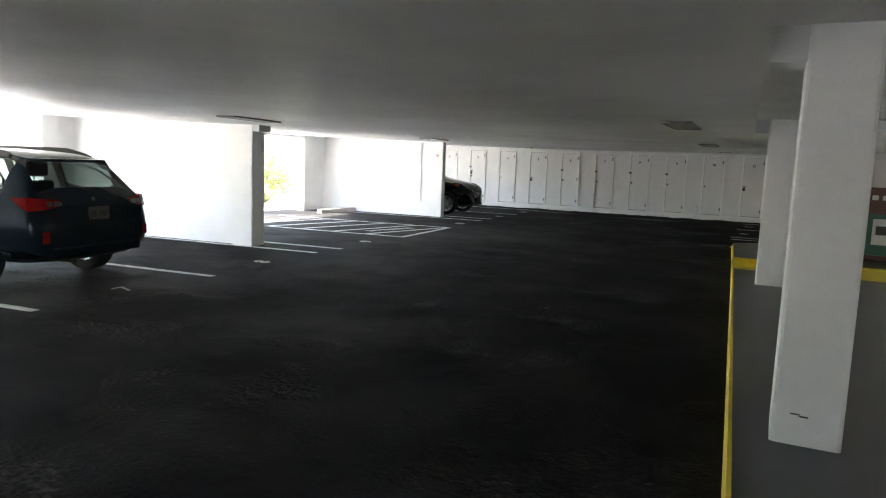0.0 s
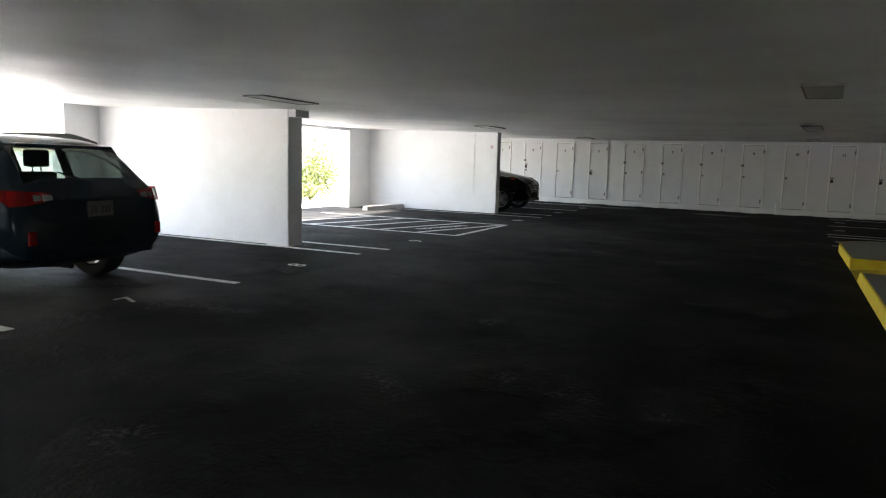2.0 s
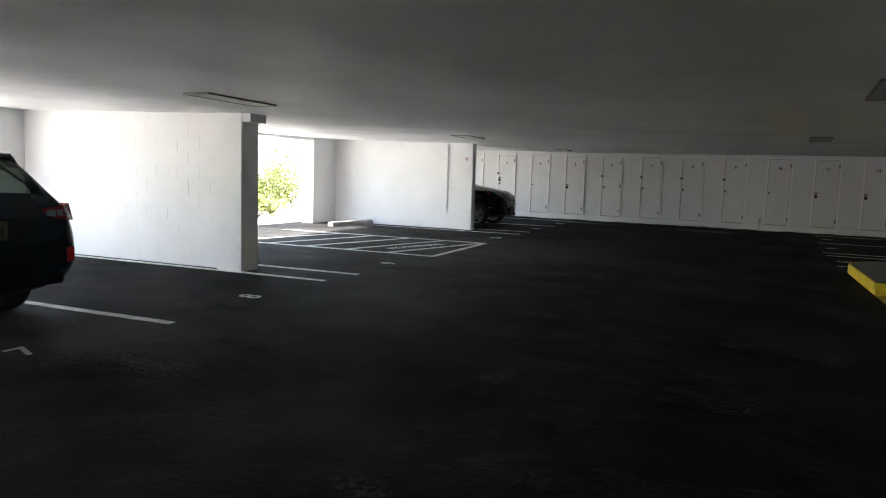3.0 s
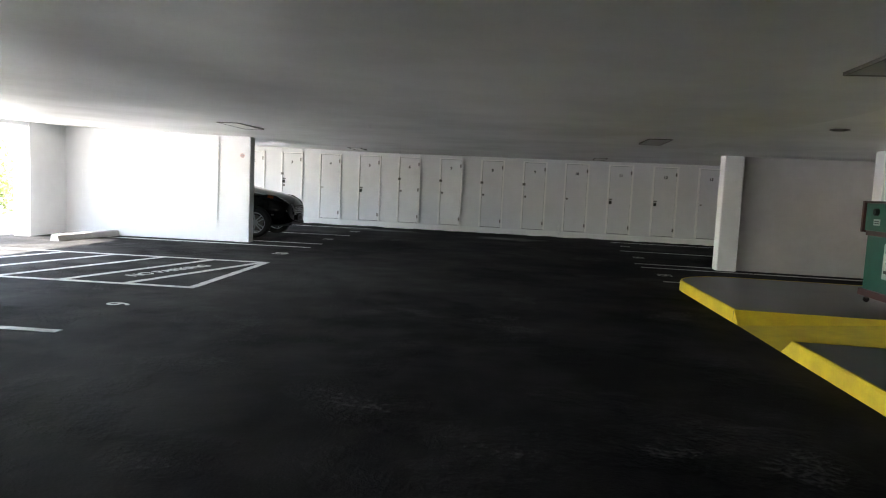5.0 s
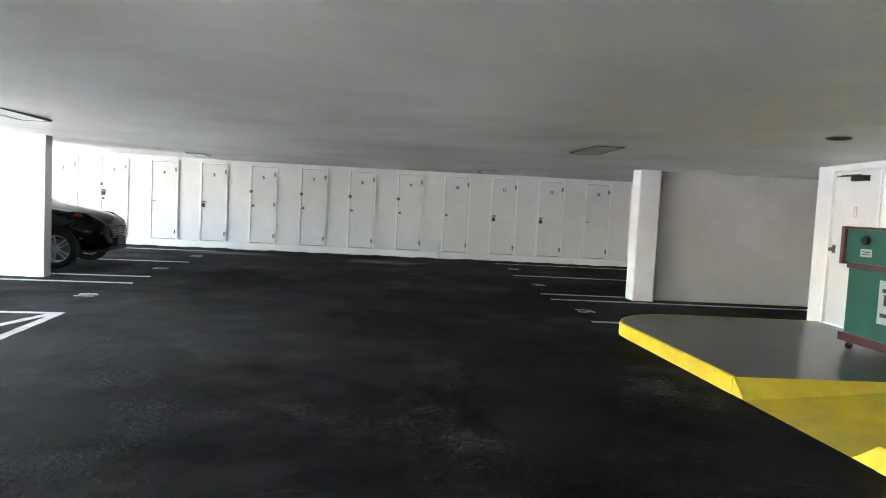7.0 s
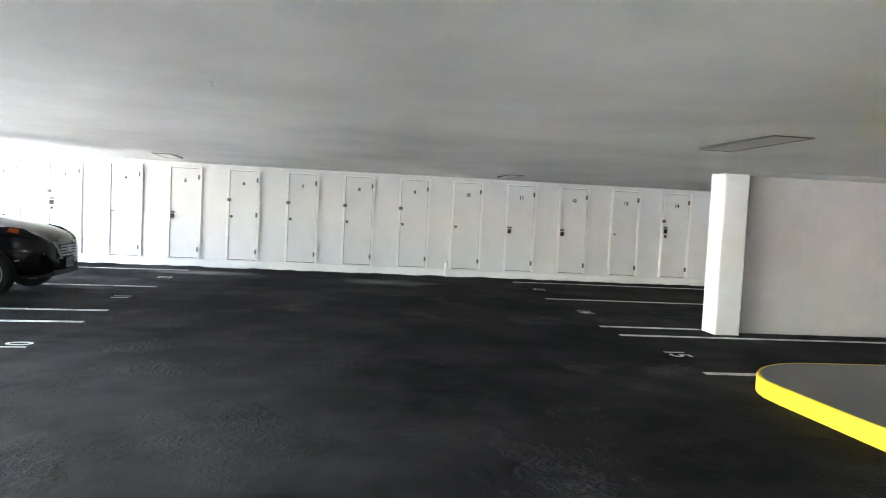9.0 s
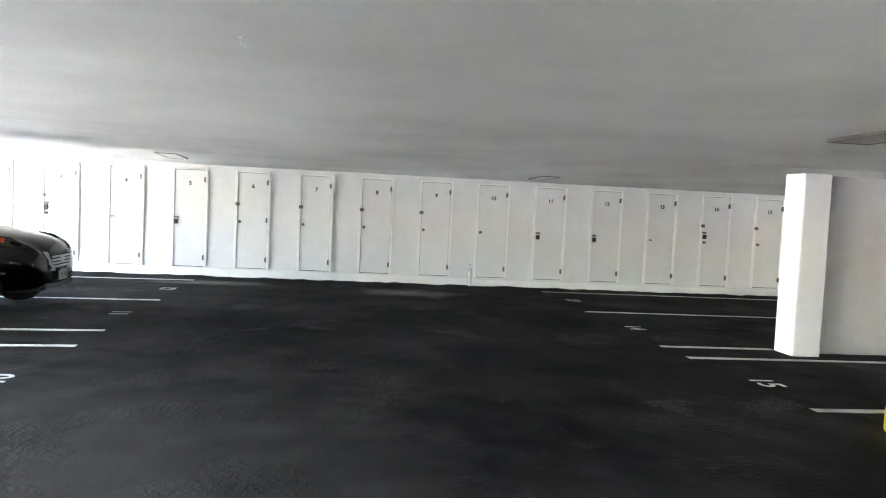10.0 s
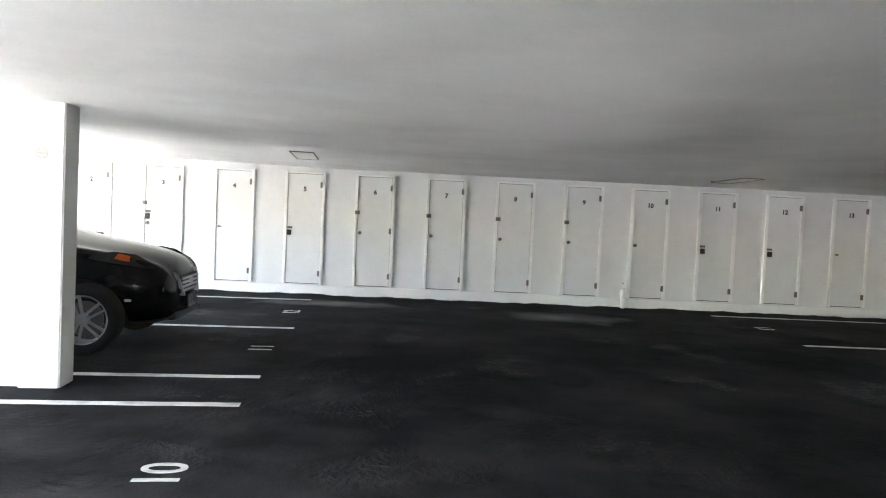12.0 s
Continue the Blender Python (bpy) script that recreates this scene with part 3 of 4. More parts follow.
# ---- concrete wheel stops ----
def wheel_stop(u, v, turn=0):
    bm = bmesh.new()
    prof = [(-0.10, 0), (-0.07, 0.12), (0.07, 0.12), (0.10, 0)]
    a = [bm.verts.new((x, -0.9, z)) for x, z in prof]
    b = [bm.verts.new((x, 0.9, z)) for x, z in prof]
    bm.faces.new(a), bm.faces.new(b[::-1])
    for i in range(4):
        j = (i + 1) % 4
        bm.faces.new((a[i], a[j], b[j], b[i]))
    tagged(finish(bm, "wheel_stop", [concrete], 0.012, at=SIDE @ pose(u, v, 0.0, 0, 0, turn)), "pale concrete wheel stop on the asphalt", "wheel stop", "wheel stops")
wheel_stop(-3.12, -0.9, -7)
wheel_stop(-3.75, 2.2)
wheel_stop(-3.75, -11.0)


# ---- cars ----
def shell(stations, paint, arches, wheel_r, parent, glass_faces, trim_low=None):
    """A car body lofted along x from half sections (y, z), mirrored, rounded and cut for the wheels."""
    bm = bmesh.new()
    rings = []
    for x, pts in stations:
        ring = [bm.verts.new((x if len(p) == 2 else p[2], p[0], p[1])) for p in pts]
        mir = [bm.verts.new((x if len(p) == 2 else p[2], -p[0], p[1])) for p in pts[::-1]]
        rings.append(ring + mir)
    k = len(rings[0])
    half = k // 2
    for s, (a, b) in enumerate(zip(rings, rings[1:])):
        for j in range(k):
            f = bm.faces.new((a[j], a[(j + 1) % k], b[(j + 1) % k], b[j]))
            row = j if j < half else k - 2 - j
            row = -1 if j == k - 1 else (half - 1 if j == half - 1 else row)
            f.material_index = glass_faces(s, row)
    for ring in (rings[0], rings[-1]):
        for j in range(half - 1):
            bm.faces.new((ring[j], ring[j + 1], ring[k - 2 - j], ring[k - 1 - j]))
    bmesh.ops.recalc_face_normals(bm, faces=bm.faces[:])
    me = bpy.data.meshes.new("body")
    bm.to_mesh(me)
    bm.free()
    for m in (paint, car_glass, black):
        me.materials.append(m)
    ob = new("body", me)
    sub = ob.modifiers.new("round", "SUBSURF")
    sub.levels = sub.render_levels = 2
    tools = []
    for x in arches:
        for side in (-1, 1):
            c = rod("cut", (x, side * 0.52, wheel_r), (x, side * 1.2, wheel_r), wheel_r * 1.16, black, None, 40)
            tools.append(c)
            bo = ob.modifiers.new("arch", "BOOLEAN")
            bo.operation, bo.object, bo.solver = "DIFFERENCE", c, "EXACT"
    bpy.context.view_layer.update()
    out = bpy.data.meshes.new_from_object(ob.evaluated_get(bpy.context.evaluated_depsgraph_get()))
    bpy.data.objects.remove(ob)
    for c in tools:
        bpy.data.objects.remove(c)
    out.name = "body"
    for p in out.polygons:
        p.use_smooth = True
    made = new("body", out)
    made.parent = parent
    return made


def wheel(parent, x, y, r, width, spokes=5):
    s = 1 if y > 0 else -1
    w = new("wheel")
    w.parent = parent
    w.matrix_basis = pose(x, y, r, 0, 0, 0 if s > 0 else 180)
    bm = bmesh.new()
    prof = [(0.70, 0.40), (0.74, 0.50), (0.90, 0.52), (0.985, 0.44), (1.0, 0.30), (1.0, -0.30), (0.985, -0.44), (0.90, -0.5), (0.70, -0.45)]
    n = 40
    rings = [[bm.verts.new((r * q * math.cos(6.28319 * i / n), width * v, r * q * math.sin(6.28319 * i / n))) for i in range(n)] for q, v in prof]
    for a, b in zip(rings, rings[1:]):
        for i in range(n):
            bm.faces.new((a[i], a[(i + 1) % n], b[(i + 1) % n], b[i]))
    finish(bm, "tyre", [rubber], 0, w, smooth=True)
    bm = bmesh.new()
    prof = [(0.70, 0.42), (0.66, 0.40), (0.63, 0.2), (0.63, -0.4)]
    rings = [[bm.verts.new((r * q * math.cos(6.28319 * i / n), width * v, r * q * math.sin(6.28319 * i / n))) for i in range(n)] for q, v in prof]
    for a, b in zip(rings, rings[1:]):
        for i in range(n):
            bm.faces.new((a[i], a[(i + 1) % n], b[(i + 1) % n], b[i]))
    for i in range(spokes):
        for off in (-0.10, 0.10):
            a = 6.28319 * i / spokes
            m = Matrix.Rotation(-a, 4, "Y")
            vs = bm_box(bm, (r * 0.10, width * 0.28, -r * 0.035), (r * 0.67, width * 0.38, r * 0.035))
            for v in vs:
                v.co.z += off * r * (0.5 + v.co.x / r)
                v.co = m @ v.co
    bmesh.ops.create_cone(bm, cap_ends=True, segments=20, radius1=r * 0.17, radius2=r * 0.15, depth=width * 0.3, matrix=pose(0, width * 0.26, 0, -90, 0, 0))
    finish(bm, "rim", [alloy], 0, w)
    rod("brake_disc", (0, -width * 0.05, 0), (0, width * 0.02, 0), r * 0.5, steel, w, 28)


def seat(parent, x, y):
    bm = bmesh.new()
    bm_box(bm, (x - 0.12, y - 0.24, 0.55), (x + 0.02, y + 0.24, 1.16))
    bm_box(bm, (x - 0.12, y - 0.24, 0.5), (x + 0.45, y + 0.24, 0.68))
    finish(bm, "seat", [cloth], 0.05, parent, segments=3)
    bm = bmesh.new()
    bm_box(bm, (x - 0.13, y - 0.14, 1.21), (x - 0.03, y + 0.14, 1.40))
    finish(bm, "headrest", [cloth], 0.045, parent, segments=3)
    for dy in (-0.05, 0.05):
        rod("headrest_post", (x - 0.08, y + dy, 1.14), (x - 0.08, y + dy, 1.24), 0.007, steel, parent)


def pillar(parent, x0, x1, y0, y1, z0, z1, w, s, mat):
    """A roof pillar leaning in from the belt to the roof on one side."""
    bm = bmesh.new()
    for q in bm_box(bm, (0, 0, 0), (1, 1, 1)):
        t = q.co.z
        q.co = Vector((x0 + (x1 - x0) * t + (q.co.x - 0.5) * w, s * (y0 + (y1 - y0) * t - 0.03 * q.co.y + 0.012 * math.sin(math.pi * t)), z0 + (z1 - z0) * t))
    finish(bm, "pillar", [mat], 0.006, parent)


def section(w_sill, w_max, w_belt, w_roof, z0, z_mid, z_belt, z_roof):
    """Half a cross-section from under the floor to the roof's middle."""
    return [(0.35, z0), (w_sill, z0 + 0.02), (w_max, z_mid - 0.18), (w_max, z_mid), (w_belt, z_belt), ((w_belt + w_roof) / 2 + 0.02, (z_belt + z_roof) / 2), (w_roof, z_roof - 0.06), (w_roof * 0.75, z_roof - 0.005), (0.2, z_roof)]


def wagon(m):
    """x forward, rear axle at 0. Rear bumper at -1.02, nose at 3.80."""
    c = empty("parked_wagon", m, "dark blue estate car with roof rails, parked nose in", "car", "parked cars")
    S = [
        (-0.97, section(0.60, 0.72, 0.68, 0.58, 0.42, 0.64, 0.70, 0.76)),
        (-0.93, section(0.74, 0.85, 0.79, 0.70, 0.36, 0.70, 0.80, 0.86)),
        (-0.87, section(0.80, 0.90, 0.84, 0.72, 0.32, 0.78, 0.95, 1.02)),
        (-0.80, section(0.84, 0.915, 0.86, 0.71, 0.30, 0.82, 1.02, 1.12)),
        (-0.62, section(0.86, 0.92, 0.87, 0.66, 0.28, 0.82, 1.05, 1.41)),
        (-0.48, section(0.87, 0.92, 0.87, 0.63, 0.26, 0.82, 1.05, 1.55)),
        (-0.15, section(0.87, 0.92, 0.88, 0.63, 0.25, 0.81, 1.04, 1.605)),
        (0.45, section(0.88, 0.92, 0.885, 0.64, 0.24, 0.80, 1.02, 1.62)),
        (1.15, section(0.88, 0.92, 0.89, 0.65, 0.22, 0.78, 1.00, 1.62)),
        (1.75, section(0.88, 0.92, 0.88, 0.63, 0.22, 0.78, 0.98, 1.54)),
        (2.30, section(0.88, 0.92, 0.86, 0.66, 0.22, 0.76, 0.97, 1.20)),
        (2.62, section(0.86, 0.91, 0.84, 0.66, 0.24, 0.75, 0.95, 1.06)),
        (3.30, section(0.82, 0.89, 0.80, 0.60, 0.26, 0.72, 0.88, 0.96)),
        (3.70, section(0.70, 0.78, 0.70, 0.50, 0.30, 0.66, 0.78, 0.84)),
        (3.80, section(0.60, 0.66, 0.60, 0.45, 0.36, 0.62, 0.70, 0.74)),
    ]
    def glass(s, row):
        if s in (5, 6, 7, 8, 9) and row in (4, 5):
            return 1
        if s in (9, 10) and row >= 6:
            return 1
        if s in (3, 4) and row >= 6:
            return 1
        if row in (-1, 0):
            return 2
        return 0
    S = [(x, [(p[0] * 0.96, p[1] if p[1] < 1.0 else 1.0 + (p[1] - 1.0) * 0.89) for p in pts]) for x, pts in S]
    shell(S, blue_paint, (0.0, 2.75), 0.345, c, glass)
    for x in (0.0, 2.75):
        for y in (-0.80, 0.80):
            wheel(c, x, y, 0.345, 0.225)
    for y in (-0.36, 0.36):
        seat(c, 1.35, y)
    seat(c, 0.45, -0.38), seat(c, 0.45, 0.38)
    for s in (-1, 1):
        pillar(c, 0.40, 0.36, 0.868, 0.655, 1.0, 1.455, 0.12, s, black)
        pillar(c, 1.22, 1.18, 0.875, 0.655, 0.98, 1.465, 0.12, s, black)
        pillar(c, 2.2, 1.6, 0.855, 0.64, 1.0, 1.44, 0.09, s, blue_paint)
        # roof rail: a bar on two long wedge feet
        cu = [(-0.30, 1.470, 0.03), (-0.18, 1.505, 0.05), (0.0, 1.545, 0.07), (0.10, 1.562, 0.035), (0.9, 1.568, 0.035), (1.15, 1.56, 0.035), (1.25, 1.55, 0.11), (1.62, 1.475, 0.06)]
        bm = bmesh.new()
        prev = None
        for x, z, deep in cu:
            ring = [bm.verts.new((x, s * 0.565 + dy, z + dz)) for dy, dz in ((-0.026, -deep), (0.026, -deep), (0.02, 0.022), (-0.02, 0.022))]
            if prev:
                for j in range(4):
                    bm.faces.new((prev[j], prev[(j + 1) % 4], ring[(j + 1) % 4], ring[j]))
            prev = ring
        finish(bm, "roof_rail", [black], 0, c)
        # bright strip round the side windows
        edge = [(1.95, 1.035), (0.9, 1.045), (0.1, 1.055), (-0.30, 1.075), (-0.45, 1.13), (-0.43, 1.20), (-0.28, 1.31), (-0.05, 1.38), (0.5, 1.415), (1.3, 1.42)]
        bm = bmesh.new()
        prev = None
        for x, z in edge:
            y = s * (0.852 - (z - 1.03) * 0.50)
            ring = [bm.verts.new((x + dx, y + dy, z + dz)) for dx, dy, dz in ((0, -0.02, -0.011), (0, 0.012, -0.011), (0.006, 0.012, 0.011), (0.006, -0.02, 0.011))]
            if prev:
                for j in range(4):
                    bm.faces.new((prev[j], prev[(j + 1) % 4], ring[(j + 1) % 4], ring[j]))
            prev = ring
        finish(bm, "window_strip", [alloy], 0, c)
        # tail lamp cluster round the corner, pointed at its front end
        pl = [(-0.66, 0.925, 1.01, 1.03), (-0.74, 0.925, 0.96, 1.035), (-0.845, 0.89, 0.89, 1.035), (-0.91, 0.765, 0.90, 1.025), (-0.932, 0.62, 0.925, 1.015), (-0.94, 0.52, 0.95, 1.0)]
        bm = bmesh.new()
        lo = [bm.verts.new((x - 0.012, s * (y * 0.96 + 0.012), za)) for x, y, za, zb in pl]
        hi = [bm.verts.new((x + 0.025, s * (y * 0.96 + 0.004), zb)) for x, y, za, zb in pl]
        for i in range(5):
            bm.faces.new((lo[i], lo[i + 1], hi[i + 1], hi[i]))
        bmesh.ops.solidify(bm, geom=bm.faces[:], thickness=0.02)
        finish(bm, "tail_lamp", [red_lens], 0, c)
        for y0, y1, x0, x1 in ((0.72, 0.65, -0.938, -0.948), (0.635, 0.535, -0.95, -0.957)):
            bm = bmesh.new()
            q = [bm.verts.new(p) for p in ((x0, s * y0 * 0.96, 0.935), (x1, s * y1 * 0.96, 0.945), (x1 + 0.012, s * y1 * 0.96, 0.985), (x0 + 0.012, s * y0 * 0.96, 0.995))]
            bm.faces.new(q)
            bmesh.ops.solidify(bm, geom=bm.faces[:], thickness=0.012)
            finish(bm, "reverse_lamp", [clear_lens], 0, c)
        # black fin beside the rear window's upper corner
        bm = bmesh.new()
        for v in bm_box(bm, (-0.53, s * 0.565 - 0.012, 1.33), (-0.34, s * 0.565 + 0.012, 1.43)):
            if v.co.z < 1.35:
                v.co.x = -0.57 if v.co.x < -0.5 else -0.46
                v.co.y += s * 0.035
        finish(bm, "spoiler_fin", [black], 0.006, c)
        box("reflector", (-0.958, s * 0.735 - 0.05, 0.54), (-0.85, s * 0.735 + 0.03, 0.67), red_lens, 0.012, c)
        box("mirror", (1.85, s * 0.92 - 0.03, 0.98), (1.97, s * 0.92 + 0.16 * s, 1.12), blue_paint, 0.03, c)
    box("number_plate", (-0.965, -0.15, 0.765), (-0.94, 0.15, 0.915), plate_grey, 0.003, c)
    for i in (0, 1, 2, 4, 5):
        box("plate_mark", (-0.969, -0.11 + 0.04 * i, 0.80), (-0.9655, -0.085 + 0.04 * i, 0.875), ink, 0, c)
    box("plate_garnish", (-0.955, -0.40, 0.935), (-0.87, 0.40, 0.952), blue_paint, 0.007, c)
    rod("badge", (-0.885, 0, 1.0), (-0.85, 0, 1.0), 0.022, steel, c, 20, bevel=0.005)
    box("rear_bumper_skirt", (-0.98, -0.66, 0.36), (-0.85, 0.66, 0.50), blue_paint, 0.04, c)
    rod("exhaust", (-0.90, 0.30, 0.31), (-0.65, 0.30, 0.31), 0.03, steel, c)
    bm = bmesh.new()
    for v in bm_box(bm, (-0.55, -0.55, 1.428), (-0.26, 0.55, 1.462)):
        v.co.z += 0.12 * (v.co.x + 0.57) - 0.05 * abs(v.co.y) ** 2
    finish(bm, "roof_spoiler", [blue_paint], 0.012, c, segments=3)
    rod("rear_wiper", (-0.84, 0.0, 1.10), (-0.76, 0.30, 1.19), 0.009, black, c)
    return c


def crossover(m):
    """x forward, front axle at 0. Nose at 0.88."""
    c = empty("parked_crossover", m, "glossy black crossover car parked nose out", "car", "parked cars")
    S = [
        (-3.72, section(0.62, 0.74, 0.70, 0.58, 0.42, 0.70, 0.80, 0.88)),
        (-3.66, section(0.78, 0.86, 0.82, 0.66, 0.34, 0.78, 0.95, 1.08)),
        (-3.40, section(0.84, 0.91, 0.86, 0.64, 0.30, 0.84, 1.08, 1.46)),
        (-3.10, section(0.87, 0.925, 0.88, 0.62, 0.26, 0.84, 1.09, 1.62)),
        (-2.2, section(0.89, 0.93, 0.89, 0.64, 0.24, 0.82, 1.06, 1.69)),
        (-1.45, section(0.89, 0.93, 0.89, 0.64, 0.24, 0.82, 1.05, 1.66)),
        (-1.00, section(0.89, 0.93, 0.88, 0.64, 0.24, 0.82, 1.04, 1.48)),
        (-0.45, section(0.89, 0.925, 0.87, 0.70, 0.24, 0.82, 1.07, 1.21)),
        (-0.10, section(0.89, 0.92, 0.86, 0.70, 0.25, 0.82, 1.05, 1.15)),
        (0.35, section(0.86, 0.90, 0.82, 0.66, 0.26, 0.80, 1.0, 1.08)),
        (0.66, section(0.76, 0.83, 0.74, 0.58, 0.28, 0.76, 0.92, 0.99)),
        (0.75, section(0.62, 0.70, 0.62, 0.46, 0.32, 0.72, 0.81, 0.86)),
        (0.79, section(0.46, 0.52, 0.46, 0.36, 0.38, 0.62, 0.70, 0.74)),
    ]
    def glass(s, row):
        if s in (2, 3, 4, 5, 6) and row in (4, 5):
            return 1
        if s in (6,) and row >= 6:
            return 1
        if s in (1, 2) and row >= 6:
            return 1
        if row in (-1, 0):
            return 2
        return 0
    # the bonnet falls away from its middle
    S = [(x, pts if x < -0.5 else [(p[0], p[1] - (0.02 if i == 6 else 0.03 if i == 7 else 0.025 if i == 5 else 0.0)) for i, p in enumerate(pts)]) for x, pts in S]
    shell(S, black_paint, (0.0, -2.82), 0.355, c, glass)
    for x in (0.0, -2.82):
        for y in (-0.80, 0.80):
            wheel(c, x, y, 0.355, 0.225)
    for y in (-0.36, 0.36):
        seat(c, -1.65, y)
    for s in (-1, 1):
        bm = bmesh.new()
        # long pointed head lamp on the wing's edge, with an amber part in its middle
        pl = [(0.05, 0.885, 0.965, 0.86, 0.985), (0.25, 0.875, 0.93, 0.79, 1.03), (0.45, 0.83, 0.90, 0.73, 1.005), (0.64, 0.755, 0.865, 0.72, 0.90)]
        bm = bmesh.new()
        lo = [Vector((x, s * (y0 + 0.006), z0)) for x, y0, z0, y1, z1 in pl]
        hi = [Vector((x, s * y1, z1 + 0.006)) for x, y0, z0, y1, z1 in pl]
        lv, hv = [bm.verts.new(p) for p in lo], [bm.verts.new(p) for p in hi]
        for i in range(3):
            bm.faces.new((lv[i], lv[i + 1], hv[i + 1], hv[i]))
        bmesh.ops.solidify(bm, geom=bm.faces[:], thickness=0.025)
        finish(bm, "head_lamp", [smoked_lens], 0, c)
        bm = bmesh.new()
        spot = []
        for along, up in ((0.15, 0.30), (0.85, 0.22), (0.80, 0.72), (0.25, 0.80)):
            p = lo[1].lerp(lo[2], along).lerp(hi[1].lerp(hi[2], along), up)
            spot.append(bm.verts.new(p + Vector((0.0, s * 0.010, 0.012))))
        bm.faces.new(spot)
        bmesh.ops.solidify(bm, geom=bm.faces[:], thickness=0.01)
        finish(bm, "indicator", [amber_lens], 0, c)
        rod("fog_lamp", (0.60, s * 0.69, 0.66), (0.725, s * 0.69, 0.66), 0.045, steel, c, 16, bevel=0.006)
        box("mirror", (-0.62, s * 0.92 - 0.03, 1.02), (-0.5, s * 0.92 + 0.17 * s, 1.17), black_paint, 0.03, c)
        # Pale chip standing in for a white reflection on the wing.
        box("white_glint", (0.40, s * 0.885 - 0.02, 0.55), (0.46, s * 0.885 + 0.015, 0.575), clear_lens, 0.006, c)
    for s in (-1, 1):
        pillar(c, -1.75, -1.70, 0.875, 0.665, 1.03, 1.58, 0.12, s, black)
        pillar(c, -0.55, -1.30, 0.85, 0.66, 1.06, 1.55, 0.08, s, black_paint)
    boxes("grille", [((0.75, -0.34, 0.60 + 0.045 * i), (0.825, 0.34, 0.622 + 0.045 * i)) for i in range(4)], alloy, 0.006, c)
    box("grille_back", (0.72, -0.36, 0.58), (0.805, 0.36, 0.78), black, 0.02, c)
    for s in (-1, 1):
        bm = bmesh.new()
        for q in bm_box(bm, (0.74, s * 0.30 - 0.02, 0.56), (0.84, s * 0.30 + 0.02, 0.82)):
            q.co.y += s * (q.co.z - 0.56) * 0.5
            q.co.x -= max(0, q.co.z - 0.7) * 0.5
        finish(bm, "grille_frame", [alloy], 0.008, c)
    rod("badge", (0.81, 0, 0.70), (0.835, 0, 0.70), 0.055, alloy, c, 20, bevel=0.006)
    box("number_plate", (0.825, -0.15, 0.42), (0.845, 0.15, 0.56), plate_grey, 0.003, c)
    for i in (0, 1, 3, 4, 5):
        box("plate_mark", (0.8455, -0.10 + 0.04 * i, 0.455), (0.848, -0.075 + 0.04 * i, 0.525), ink, 0, c)
    box("lower_intake", (0.70, -0.50, 0.31), (0.79, 0.55, 0.40), black, 0.03, c)
    return c


wagon(SIDE @ pose(0.0, -13.62, 0, 0, 0, 184))
crossover(SIDE @ pose(-0.33, 2.16, 0.0))


# ---- outside: shrubs ----
def shrub(x, y, r, h, n, seed):
    rnd = random.Random(seed)
    s = empty("shrub", pose(x, y, -0.04), "yellow-green leafy shrub in full sun outside", "shrub", "shrubs outside")
    bm, lf = bmesh.new(), bmesh.new()
    tips = []
    for i in range(9):
        a = rnd.uniform(0, 6.283)
        tip = Vector((r * 0.8 * math.cos(a) * rnd.random(), r * 0.8 * math.sin(a) * rnd.random(), h * rnd.uniform(0.55, 1.0)))
        tips.append(tip)
        m = Matrix.Translation(tip / 2) @ tip.to_track_quat("Z", "Y").to_matrix().to_4x4()
        bmesh.ops.create_cone(bm, cap_ends=False, segments=6, radius1=0.025, radius2=0.006, depth=tip.length, matrix=m)
    finish(bm, "branches", [bark], 0, s)
    for i in range(n):
        c = rnd.choice(tips) * rnd.uniform(0.45, 1.05) + Vector((rnd.gauss(0, r * 0.24), rnd.gauss(0, r * 0.24), rnd.gauss(0, h * 0.09)))
        c.z = max(c.z, 0.06)
        m = Matrix.Translation(c) @ Euler((rnd.uniform(-1, 1), rnd.uniform(-1, 1), rnd.uniform(0, 6.28))).to_matrix().to_4x4() @ Matrix.Scale(rnd.uniform(0.6, 1.3), 4)
        p = [lf.verts.new(m @ Vector(q)) for q in ((0, 0, 0), (0.035, 0.05, 0.012), (0, 0.14, 0), (-0.035, 0.05, 0.012))]
        lf.faces.new((p[0], p[1], p[2]))
        lf.faces.new((p[0], p[2], p[3]))
    finish(lf, "leaves", [leaf_mat], 0, s)
for i, (x, y, r, h, n) in enumerate(((-7.0, 12.3, 1.0, 0.95, 2200), (-7.6, 13.6, 1.3, 1.5, 2600), (-9.4, 12.4, 1.7, 2.7, 1500), (-8.2, 9.6, 0.8, 1.0, 1000), (-6.4, -3.6, 1.0, 2.2, 1400), (-7.0, 1.2, 0.9, 1.8, 1200), (-8.6, 15.0, 1.1, 2.0, 1400))):
    shrub(x, y, r, h, n, 10 + i)

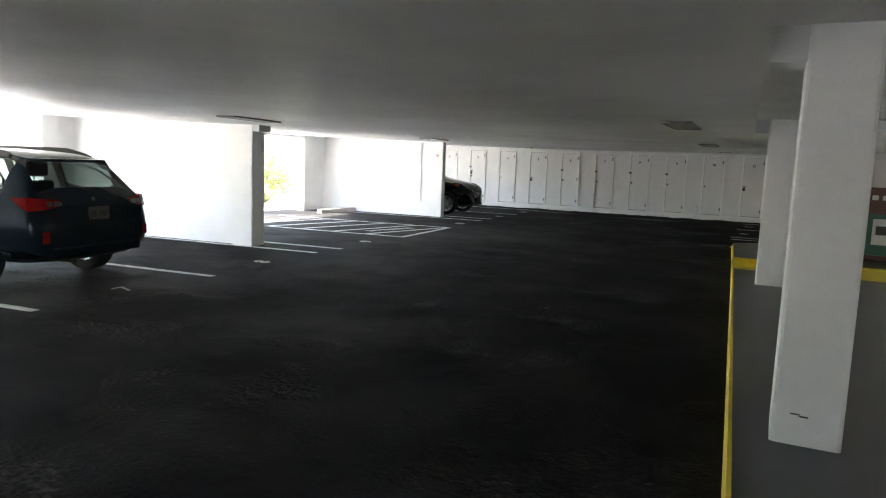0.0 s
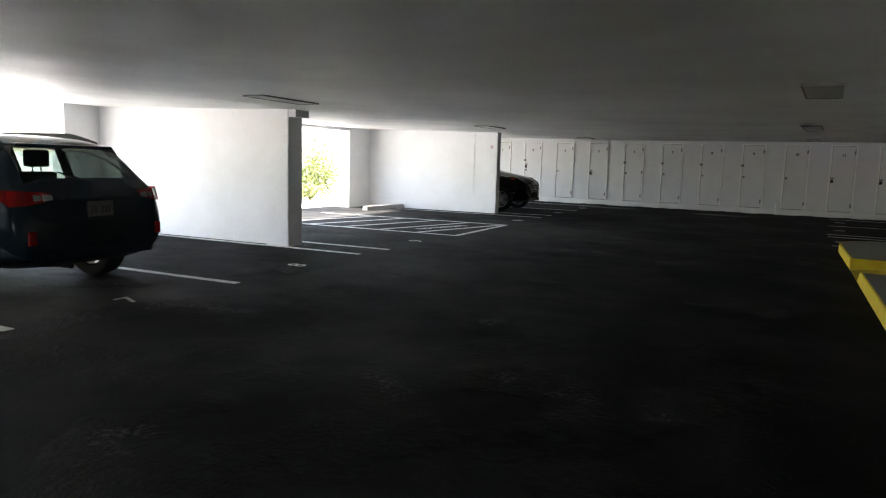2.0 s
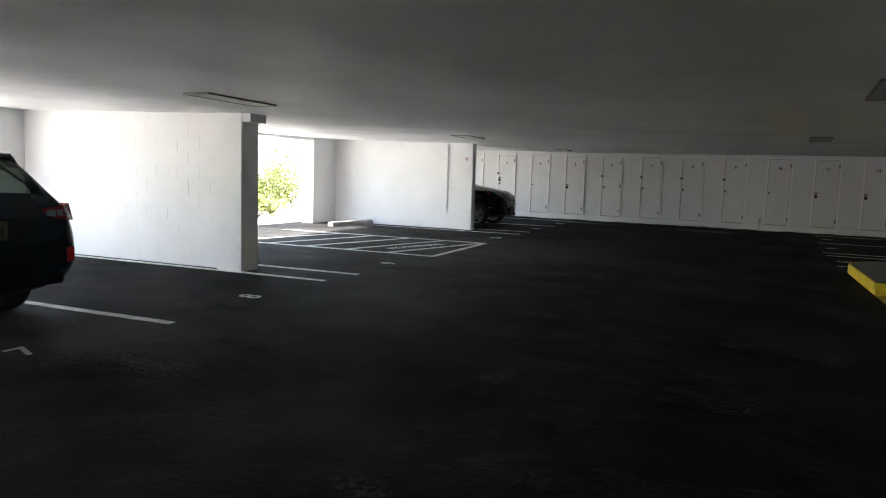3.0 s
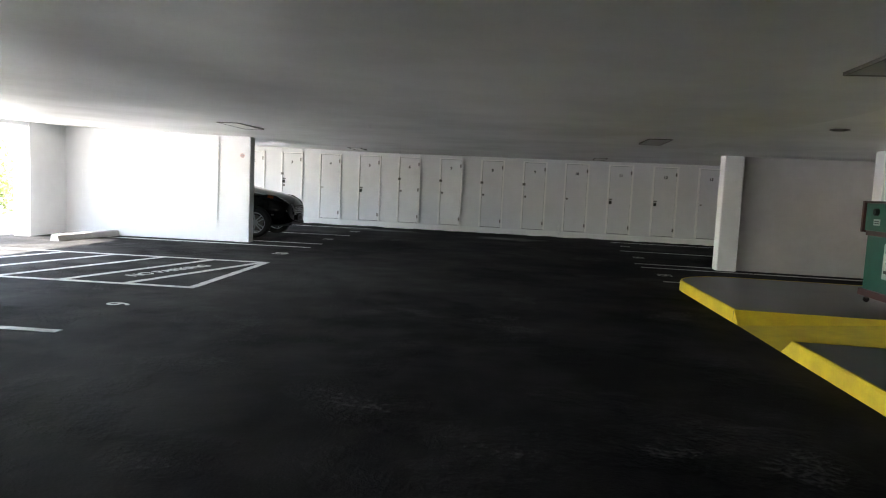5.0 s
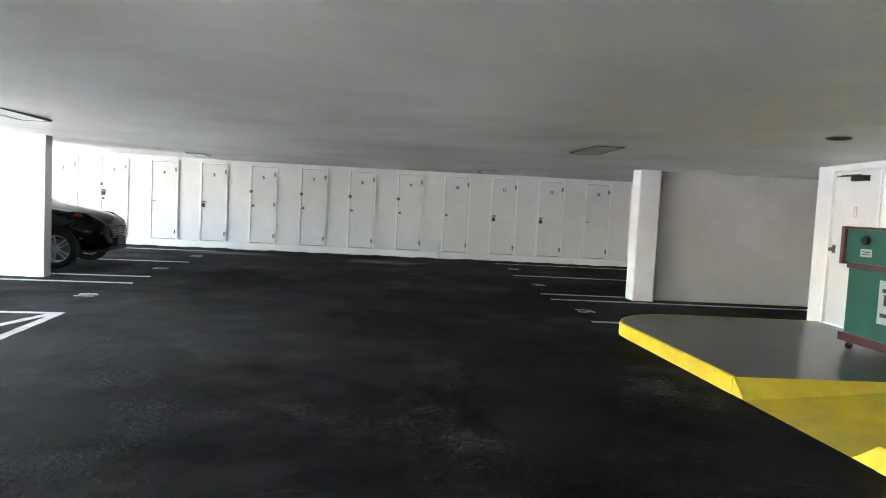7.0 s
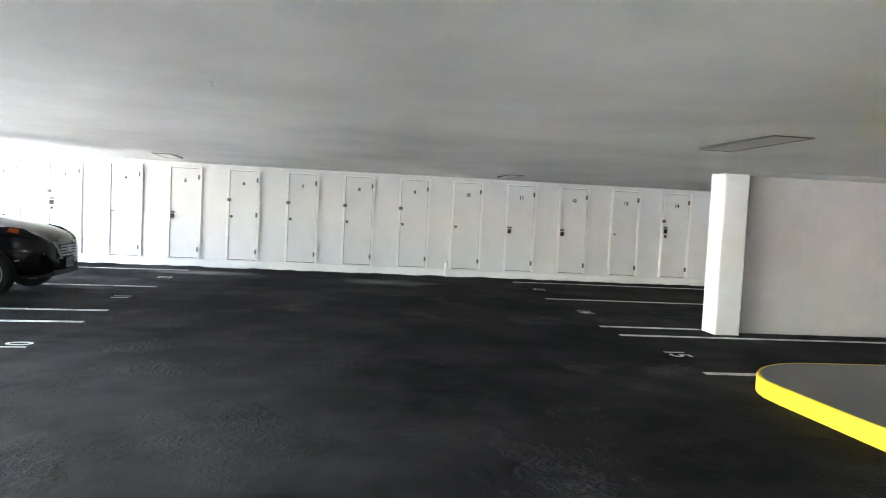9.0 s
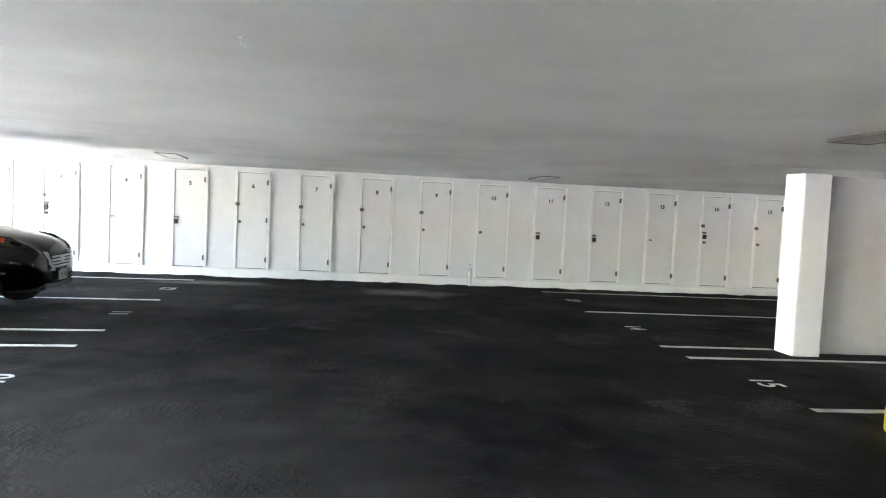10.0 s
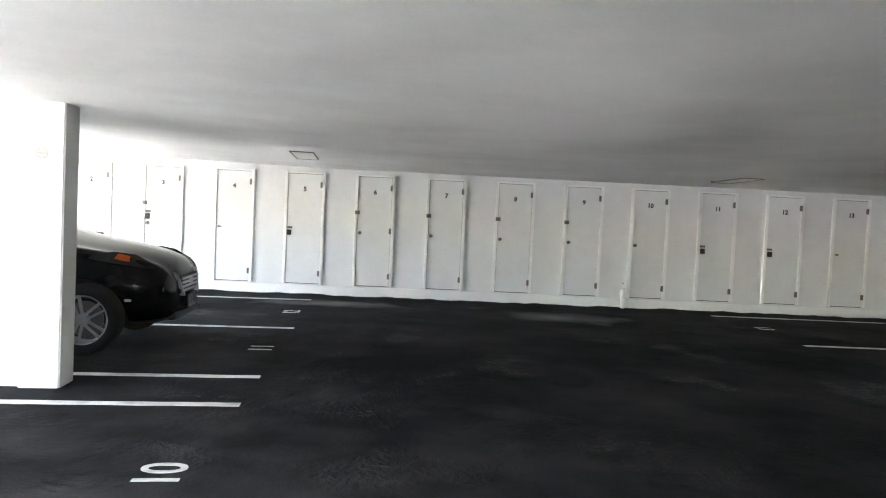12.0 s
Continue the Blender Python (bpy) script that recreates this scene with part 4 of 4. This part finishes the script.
# ---- block walls, piece by piece ----
def block_wall(name, u0, u1, v0, v1, z1, at, label, mat, gap=0.0009, inset=0.003):
    w = tagged(box(name, (u0 + 0.004, v0 + inset, 0), (u1 - 0.004, v1 - inset, z1), mat, 0, at=at), label, "wall", kind="structure")
    bl, bh = 0.405, 0.203
    cols = max(1, round((u1 - u0) / bl))
    bl = (u1 - u0) / cols
    bm = bmesh.new()
    bm_box(bm, (gap, v0, gap), (bl - gap, v1, bh - gap))
    bmesh.ops.bevel(bm, geom=bm.edges[:], offset=gap * 1.6, segments=1, affect="EDGES")
    me = bpy.data.meshes.new("block")
    bm.to_mesh(me)
    me.materials.append(mat)
    bm.clear()
    bm_box(bm, (gap, v0, gap), (bl / 2 - gap, v1, bh - gap))
    bmesh.ops.bevel(bm, geom=bm.edges[:], offset=gap * 1.6, segments=1, affect="EDGES")
    half = bpy.data.meshes.new("block")
    bm.to_mesh(half)
    bm.free()
    half.materials.append(mat)
    for r in range(int(z1 / bh)):
        x = u0
        k = 0
        while x < u1 - 0.01:
            first_half = r % 2 and k == 0
            last_half = r % 2 and x + bl > u1 + 0.01
            o = new("block", half if first_half or last_half else me)
            o.parent = w
            o.location = (x, random.uniform(-0.0008, 0.0008), r * bh)
            x += bl / 2 if first_half or last_half else bl
            k += 1
    return w
block_wall("wall_fin_1", -4.199, -0.30, -9.45, -9.22, 2.4, SIDE, "white painted concrete block wall between bays", white_wall, 0.0005, 0.0018)
block_wall("wall_fin_2", -4.199, -0.32, 0.05, 0.25, 2.45, SIDE, "white painted concrete block wall between bays", white_wall, 0.0005, 0.0018)
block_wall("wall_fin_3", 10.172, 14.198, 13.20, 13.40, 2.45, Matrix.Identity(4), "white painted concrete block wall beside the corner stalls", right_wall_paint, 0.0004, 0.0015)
block_wall("wall_fin_4", -4.199, -0.30, -18.6, -18.4, 2.4, SIDE, "white painted concrete block wall between bays", white_wall)
def pier(name, u0, u1, v0, v1, z1, cap):
    p = empty(name, SIDE, "white painted concrete pier at the end of a block wall", "column", kind="structure")
    bm = bmesh.new()
    bm_box(bm, (u0, v0, 0), (u1, v1, z1))
    up = [e for e in bm.edges if abs(e.verts[0].co.z - e.verts[1].co.z) > 0.5]
    bmesh.ops.bevel(bm, geom=up, offset=0.012, segments=2, affect="EDGES")
    finish(bm, "shaft", [white_wall], 0, p)
    if cap:
        box("corbel", (u1 - 0.001, v0 + 0.01, z1 - 0.13), (u1 + 0.13, v1 - 0.01, z1), white_wall, 0.006, p)
    return p
pier("pier_1", -0.30, 0.13, -9.56, -9.20, 2.15, True)
pb = pier("pier_2", -0.32, 0.0, 0.0, 0.28, 2.29, False)
pier("pier_3", -0.30, 0.13, -18.7, -18.38, 2.14, False)
rod("conduit", (-0.72, 0.03, 0.45), (-0.72, 0.03, 2.25), 0.011, white_wall, pb)
mark = empty("round_sign", SIDE @ pose(-0.17, -0.001, 1.88, 90, 0, 0), "small round pink and white warning sign on the pier", "sign")
rod("disc", (0, 0, 0), (0, 0, 0.003), 0.045, plate_white, mark, 24)
bm = bmesh.new()
for i in range(24):
    a, b = 6.2832 * i / 24, 6.2832 * (i + 1) / 24
    bm.faces.new([bm.verts.new((r * math.cos(t), r * math.sin(t), 0.0045)) for r, t in ((0.036, a), (0.045, a), (0.045, b), (0.036, b))])
bmesh.ops.remove_doubles(bm, verts=bm.verts[:], dist=0.0002)
finish(bm, "ring", [pink], 0, mark)
box("bar", (-0.03, -0.006, 0.0032), (0.03, 0.006, 0.0046), pink, 0, mark)
